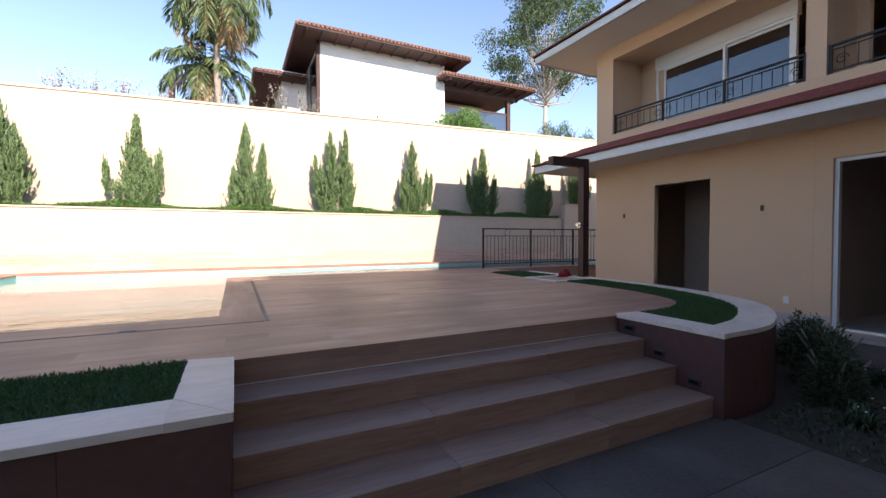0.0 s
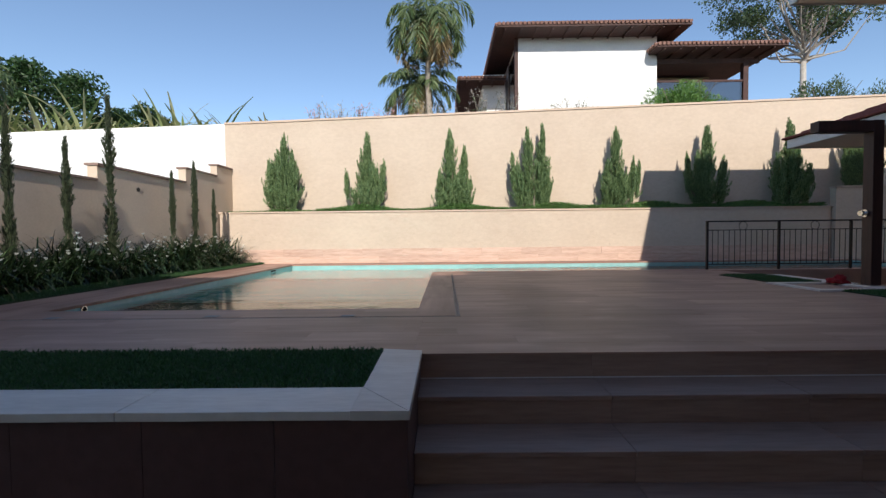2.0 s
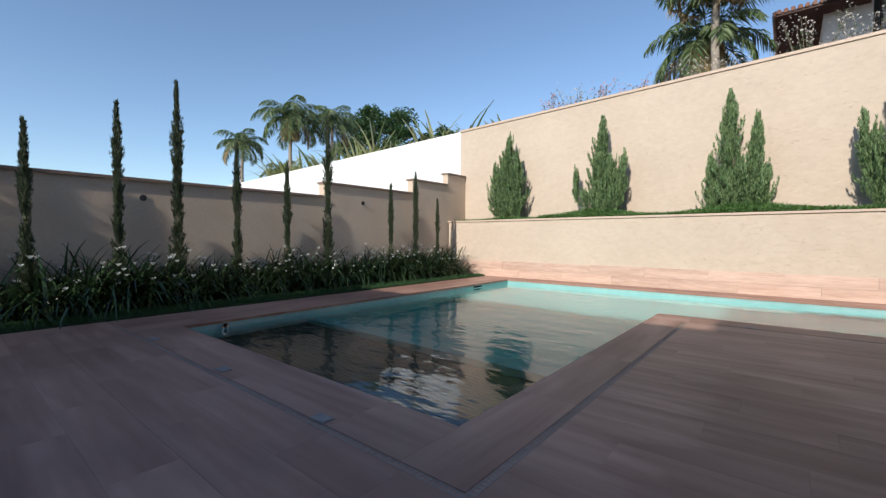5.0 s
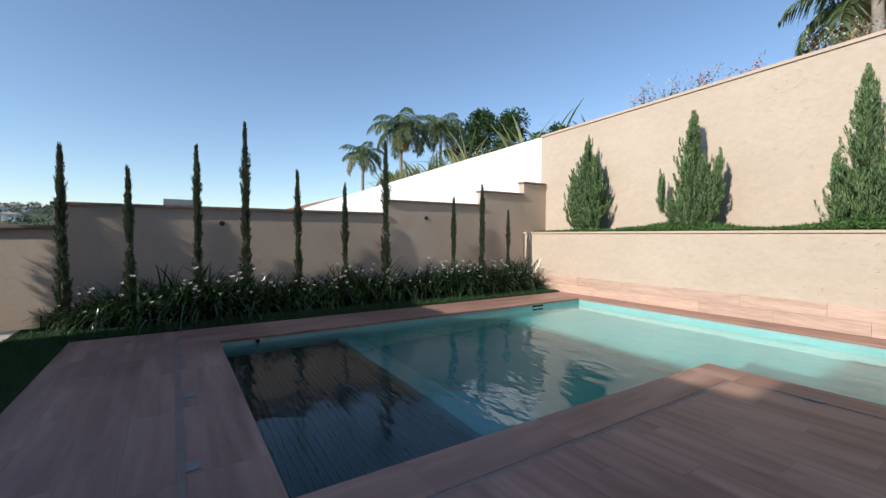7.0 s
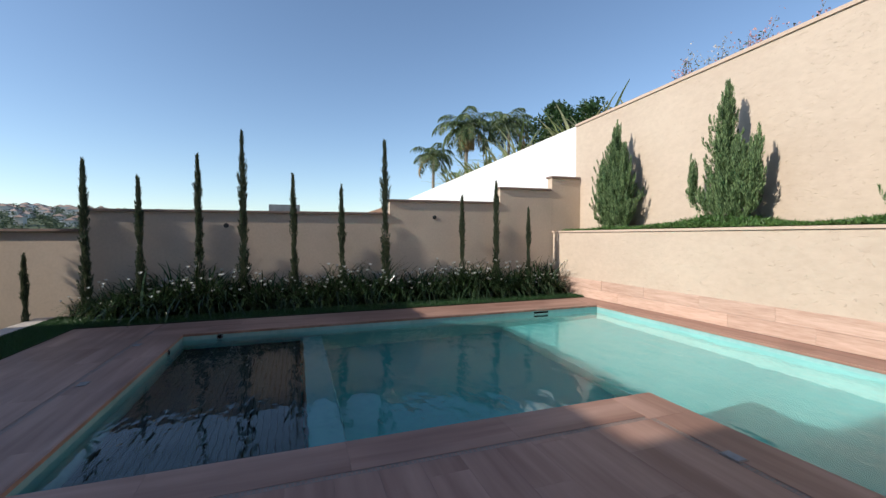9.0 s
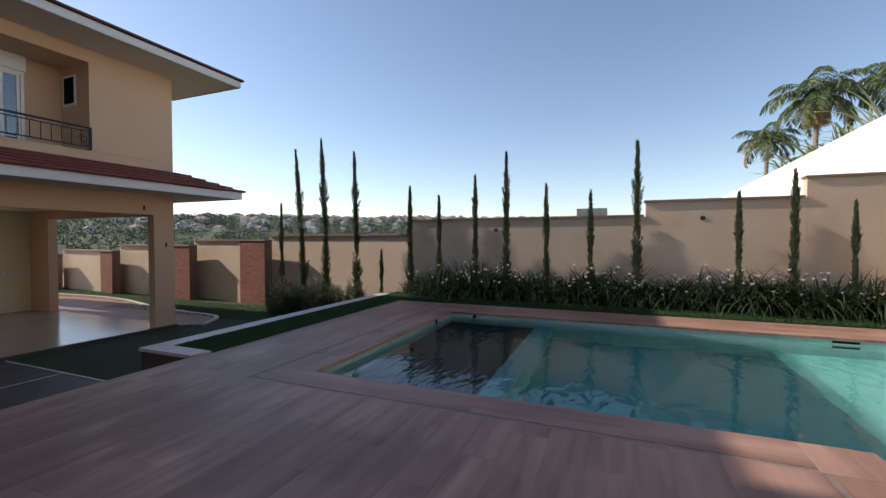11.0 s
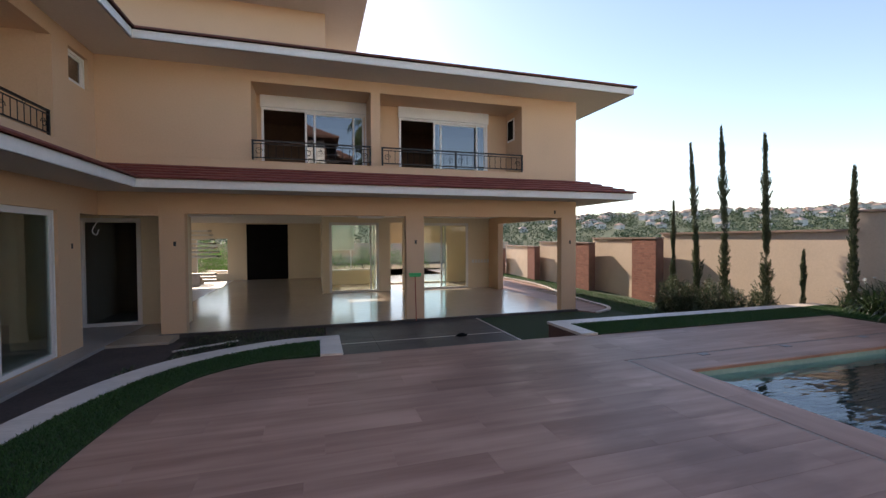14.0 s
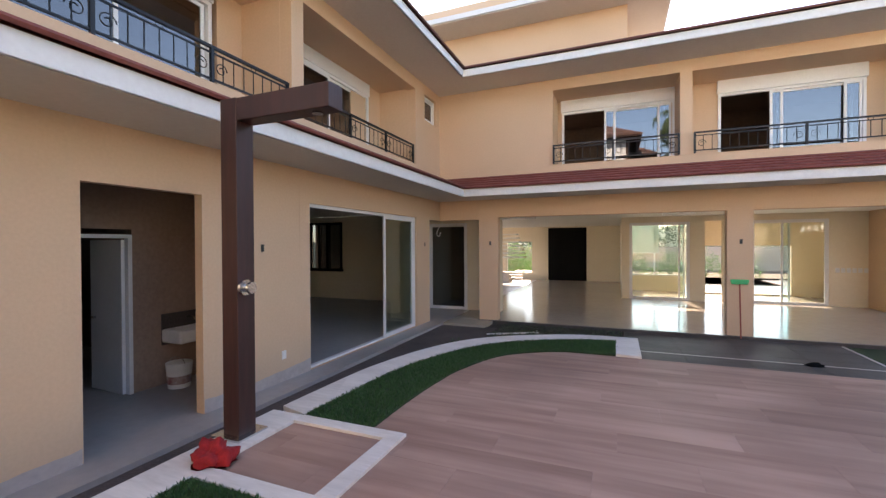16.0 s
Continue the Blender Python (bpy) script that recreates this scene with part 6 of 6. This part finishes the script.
boxpart("porch_beam", (NBX1 + 0.002, 13.0, NBY + 0.06, NBY + 0.2, 7.99, 8.17), M_NBWOOD, nb)
boxpart("porch_railing", (NBX1 + 0.002, 12.35, NBY + 0.08, NBY + 0.14, 7.25, 7.33), M_NBWOOD, nb)
boxpart("porch_glass", (NBX1 + 0.002, 12.35, NBY + 0.1, NBY + 0.11, 6.42, 7.24), M_SKYGLASS, nb)
for xx in (10.6,):
    boxpart("porch_baluster", (xx, xx + 0.06, NBY + 0.08, NBY + 0.14, 6.42, 7.25), M_NBWOOD, nb)


def hip(name, x0, x1, y0, y1, ze, zr, inset, parent, inset_b=None):
    """A hip roof of half-round tile rows over dark timber, with rafters at its front eave."""
    bm = bmesh.new()
    ym = (y0 + y1) / 2
    e = [(x0, y0, ze), (x1, y0, ze), (x1, y1, ze), (x0, y1, ze)]
    inset_b = inset_b or inset
    r0, r1 = (x0 + inset, ym, zr), (x1 - inset_b, ym, zr)
    lo = [bm.verts.new((a, b, c - 0.09)) for a, b, c in e]
    hi = [bm.verts.new(p) for p in e]
    R0, R1 = bm.verts.new(r0), bm.verts.new(r1)
    for q in ((lo[0], lo[1], lo[2], lo[3]), (hi[0], hi[1], R1, R0), (hi[1], hi[2], R1), (hi[2], hi[3], R0, R1), (hi[3], hi[0], R0)):
        bm.faces.new(q)
    for k in range(4):
        bm.faces.new((lo[k], lo[(k + 1) % 4], hi[(k + 1) % 4], hi[k]))
    rf = part(name, bm, M_NBWOOD, parent)
    n = int((x1 - x0) / 0.16)
    pts_front = []
    for k in range(n):
        x = x0 + (k + 0.5) * (x1 - x0) / n
        t = min((x - x0) / inset, (x1 - x) / inset_b, 1.0)
        bm = bmesh.new()
        tube(bm, ((x, y0 - 0.06, ze + 0.02), (x, y0 + (ym - y0) * t, ze + 0.02 + (zr - ze) * t)), 0.062, 7)
        part("roof_tile", bm, M_NBROOF, rf)
    for k in range(int((x1 - x0) / 0.6)):
        boxpart("rafter", (x0 + 0.3 + 0.6 * k, x0 + 0.36 + 0.6 * k, y0 + 0.06, y0 + 1.2, ze - 0.15, ze - 0.092), M_NBWOOD, rf)
    for k in range(int((y1 - y0) / 0.19)):
        y = y0 + (k + 0.5) * 0.19
        t = min((y - y0) / (ym - y0), (y1 - y) / (y1 - ym), 1.0)
        bm = bmesh.new()
        tube(bm, ((x0 - 0.06, y, ze + 0.02), (x0 + inset * t, y, ze + 0.02 + (zr - ze) * t)), 0.075, 6)
        part("roof_tile", bm, M_NBROOF, rf)
    boxpart("ridge", (x0 + inset - 0.1, x1 - inset_b + 0.1, ym - 0.1, ym + 0.1, zr, zr + 0.12), M_NBROOF, rf)


hip("roof", 2.35, 9.72, 11.55, 19.4, 9.13, 11.0, 2.9, nb, 0.5)
hip("porch_roof", 8.5, 13.5, 11.75, 18.0, 8.40, 9.6, 2.0, nb)
hip("side_roof", 1.0, 3.1, 14.4, 20.0, 8.2, 9.2, 0.9, nb)

# ---- things beyond the walls ----
fh = thing("flat_roofed_house", "distant low grey house showing above the garden wall", "house", "distant houses", at=(-50, 0, -4))
boxpart("wall", (-3, 1.5, -5.4, 5.2, 0, 7.75), M_CONCRETE, fh)
boxpart("roof", (-3.4, 2, -5.8, 5.6, 7.75, 8.0), M_ROOFDARK, fh)
boxpart("upper_wall", (-2, 2, -1.2, 2.1, 8.0, 9.05), M_CONCRETE, fh)
# far hillside: woods and small houses
N = 6500
aa, rr = rng.uniform(math.radians(168), math.radians(300), N), rng.uniform(150, 520, N)
P, D, S = [], [], []
for a, r in zip(aa, rr):
    x, y = r * math.cos(a), r * math.sin(a)
    z = terrain(x, y)
    k = 34
    s = random.uniform(1.6, 4.2)
    d = unit(rng.normal(size=(k, 3)))
    P.append(np.array((x, y, z + s * 0.5)) + d * s * 0.7)
    D.append(np.cross(d, unit(rng.normal(size=(k, 3)))) + d * 0.3)
    S.append(np.full(k, s * 0.33))
P, D, S = np.concatenate(P), np.concatenate(D), np.concatenate(S)
tagged(sprays(P, D, S, S * 0.8, "far_woods", L_HILL), "distant wooded hillside", "woods", kind="stuff")
M_HOUSEW = surface("distant_house_walls", (0.52, 0.50, 0.47), (0.76, 0.74, 0.71), 0.9, 0.03, 0.2, 0.0)
M_HOUSER = surface("distant_house_roofs", (0.27, 0.18, 0.14), (0.46, 0.36, 0.31), 0.9, 0.03, 0.2, 0.0)
bw, brf = bmesh.new(), bmesh.new()
for k in range(330):
    a = math.radians(random.triangular(168, 262, 212))
    r = random.choice((random.uniform(430, 500), random.uniform(330, 500)))
    x, y = r * math.cos(a), r * math.sin(a)
    z, w, d, h = terrain(x, y), random.uniform(1.8, 3.8), random.uniform(1.8, 3.8), random.uniform(2.0, 4.5)
    box(bw, x - w, x + w, y - d, y + d, z - 2, z + h)
    lo = [brf.verts.new(p) for p in ((x - w - .5, y - d - .5, z + h), (x + w + .5, y - d - .5, z + h), (x + w + .5, y + d + .5, z + h), (x - w - .5, y + d + .5, z + h))]
    tp = [brf.verts.new((x - w * .4, y, z + h + 1.8)), brf.verts.new((x + w * .4, y, z + h + 1.8))]
    for q in ((lo[0], lo[1], tp[1], tp[0]), (lo[1], lo[2], tp[1]), (lo[2], lo[3], tp[0], tp[1]), (lo[3], lo[0], tp[0])):
        brf.faces.new(q)
tagged(part("far_town_walls", bw, M_HOUSEW), "distant pale houses on the hillside", "town", kind="stuff")
tagged(part("far_town_roofs", brf, M_HOUSER), "distant tiled roofs on the hillside", "town", kind="stuff")
# planting seen through the veranda
for k in range(9):
    bushy("garden_bush", "sunlit green bush in the yard behind the veranda", -3.0 + 1.9 * k, -27.0 + random.uniform(-1, 1), LOW, 1.2, 1.8, 1500, L_BUSH, "garden bushes")
for x, y in ((8.6, -23.4), (10.3, -24.0)):
    bushy("garden_bush", "tall sunlit green bush behind the far window", x, y, LOW, 1.3, 2.5, 3000, L_BUSH, "garden bushes")
struct(boxpart("wall_yard", (-14, 24, -34, -33.8, -1.5, 1.1), M_WWALL), "low beige wall closing the yard", "wall")

# ---- laid pieces: deck planks, coping, wall band, bricks, slabs ----
def plank_mesh(lx, ly, t=0.014, b=0.0006):
    bm = bmesh.new()
    x, y = lx / 2, ly / 2
    v = [bm.verts.new(p) for p in ((-x, -y, -t), (x, -y, -t), (x, y, -t), (-x, y, -t), (-x, -y, -b), (x, -y, -b), (x, y, -b), (-x, y, -b), (-x + b, -y + b, 0), (x - b, -y + b, 0), (x - b, y - b, 0), (-x + b, y - b, 0))]
    for q in ((8, 9, 10, 11), (4, 5, 9, 8), (5, 6, 10, 9), (6, 7, 11, 10), (7, 4, 8, 11), (0, 1, 5, 4), (1, 2, 6, 5), (2, 3, 7, 6), (3, 0, 4, 7)):
        bm.faces.new([v[i] for i in q])
    me = bpy.data.meshes.new("plank")
    bm.to_mesh(me)
    bm.free()
    return me


MESHES = {}


def piece(name, cx, cy, cz, lx, ly, material, parent, rot=None, t=0.014):
    key = (round(lx, 3), round(ly, 3), material.name, t)
    if key not in MESHES:
        MESHES[key] = plank_mesh(lx, ly, t)
        MESHES[key].materials.append(material)
    ob = new(name, MESHES[key])
    ob.parent = parent
    ob.location = (cx, cy, cz)
    if rot:
        ob.rotation_euler = rot
    return ob


deck = thing("floor_deck", "wood-look porcelain plank deck around the pool", "floor", kind="structure")


def lay(x0, x1, y0, y1, rows, length, along="x", z=0.0, name="plank", mats=None):
    mt = (mats or (M_PLANK, M_PLANKY))[0 if along == "x" else 1]
    j = 0.0007
    if along == "x":
        w = (y1 - y0) / rows
        for r in range(rows):
            x = x0 - (length * ((r * 0.37) % 1.0) if rows > 1 else 0)
            while x < x1 - 0.01:
                a, b = max(x, x0), min(x + length, x1)
                if b - a > 0.04:
                    piece(name, (a + b) / 2, y0 + (r + 0.5) * w, z + 0.0003 * ((r * 7 + int(x * 5)) % 3 - 1), b - a - j, w - j, mt, deck)
                x += length
    else:
        w = (x1 - x0) / rows
        for r in range(rows):
            y = y0 - (length * ((r * 0.37) % 1.0) if rows > 1 else 0)
            while y < y1 - 0.01:
                a, b = max(y, y0), min(y + length, y1)
                if b - a > 0.04:
                    piece(name, x0 + (r + 0.5) * w, (a + b) / 2, z + 0.0003 * ((r * 7 + int(y * 5)) % 3 - 1), w - j, b - a - j, mt, deck)
                y += length


lay(-5.15, 0.1, -1.73, -0.518, 4, 1.2)
lay(0.1, 5.72, -1.80, -0.518, 5, 1.2)
lay(0.468, 5.72, -0.516, 0.995, 5, 1.2)
lay(0.468, 6.19, 0.995, 4.265, 12, 1.2)
lay(PX1, 0.418, -0.467, 4.267, 1, 1.2, "y", name="coping")
lay(-4.15, PX1, -0.467, PY0, 1, 1.2, name="coping")
lay(0.468, 6.0, 4.318, PYN, 1, 1.2, name="coping")
lay(6.0, 12.5, 4.36, PYN, 1, 1.2, name="coping")
lay(PX1, 0.465, 4.268, PYN, 1, 1.2, name="coping")
lay(-5.15, -4.15, -0.467, 7.55, 2, 1.2, "y", name="coping")
lay(-5.15, 12.0, 7.55, 8.03, 2, 1.2, name="coping")
# coping noses that hang over the water
for d in ((PX0 - 0.02, PX1 + 0.02, PY0 - 0.06, PY0 + 0.012), (PX0 - 0.06, PX0 + 0.012, PY0 + 0.012, PY1 - 0.012), (PX1 - 0.012, PX1 + 0.06, PY0 + 0.012, PYN - 0.012), (PX1 - 0.012, PXE, PYN - 0.06, PYN + 0.012), (PX0 - 0.06, PXE, PY1 - 0.012, PY1 + 0.06)):
    boxpart("coping_nose", (d[0], d[1], d[2], d[3], -0.036, -0.0035), M_PLANK, deck)

band = thing("wall_band", "band of wood-look tile along the foot of the planter wall", "wall tile", kind="structure")
for r in range(2):
    x = -6.5 - 0.5 * r
    while x < 11.8:
        a, b = max(x, -6.48), min(x + 1.2, 11.8)
        if b - a > 0.05:
            piece("tile", (a + b) / 2, PW - 0.014 - 0.002 * ((int(x * 3) + r) % 3), 0.11 + 0.215 * r, b - a - 0.003, 0.212, M_BAND, band, (radians(90), 0, 0))
        x += 1.2

for k in range(4):
    for j in range(6):
        piece("slab", -0.1 + 0.485 + 0.97 * k, -6.55 + 0.7 * j, LOW, 0.965, 0.695, M_GRANITE, terr, t=0.02)
boxpart("joint_strip", (-0.1, 3.78, -5.13, -5.10, LOW - 0.01, LOW + 0.004), M_MARBLE, terr)
boxpart("edge_strip", (-0.135, -0.102, -6.85, -2.80, LOW - 0.1, LOW + 0.012), M_MARBLE, terr)

# bricks of the nearest piers, shared mesh
bm_ = bmesh.new()
box(bm_, -0.11, 0.11, -0.012, 0.012, -0.028, 0.028)
brick_me = bpy.data.meshes.new("brick")
bm_.to_mesh(brick_me)
bm_.free()
brick_me.materials.append(M_BRICK)
for i, m, zt, brl in PIERS[:2]:
    pier = bpy.data.objects["brick_pier_%d" % i]
    bl, bh = 0.235, 0.082
    for r in range(min(int((zt - 0.06 - LOW) / bh), 26)):
        u = 0.005 - (bl / 2 if r % 2 else 0)
        while u < brl - 0.03:
            a, b = max(u, 0.005), min(u + bl, brl - 0.005)
            if b - a > 0.03:
                ob = new("brick", brick_me)
                ob.parent = pier
                ob.location = ((a + b) / 2, 0.026, LOW + 0.04 + r * bh)
                ob.scale = ((b - a - 0.012) / 0.22, 1, 0.07 / 0.056)
            u += bl
for i, m, zt, brl in PIERS[2:]:
    pier = bpy.data.objects["brick_pier_%d" % i]
    bm = bmesh.new()
    for r in range(int((zt - LOW) / 0.082)):
        for c in range(4):
            w = (brl - 0.02) / 4
            box(bm, 0.02 + c * w, 0.02 + (c + 1) * w - 0.012, 0.02, 0.036, LOW + 0.01 + r * 0.082, LOW + 0.08 + r * 0.082)
    o = part("brickwork", bm, M_BRICK, pier)
    o["kind"] = "stuff"
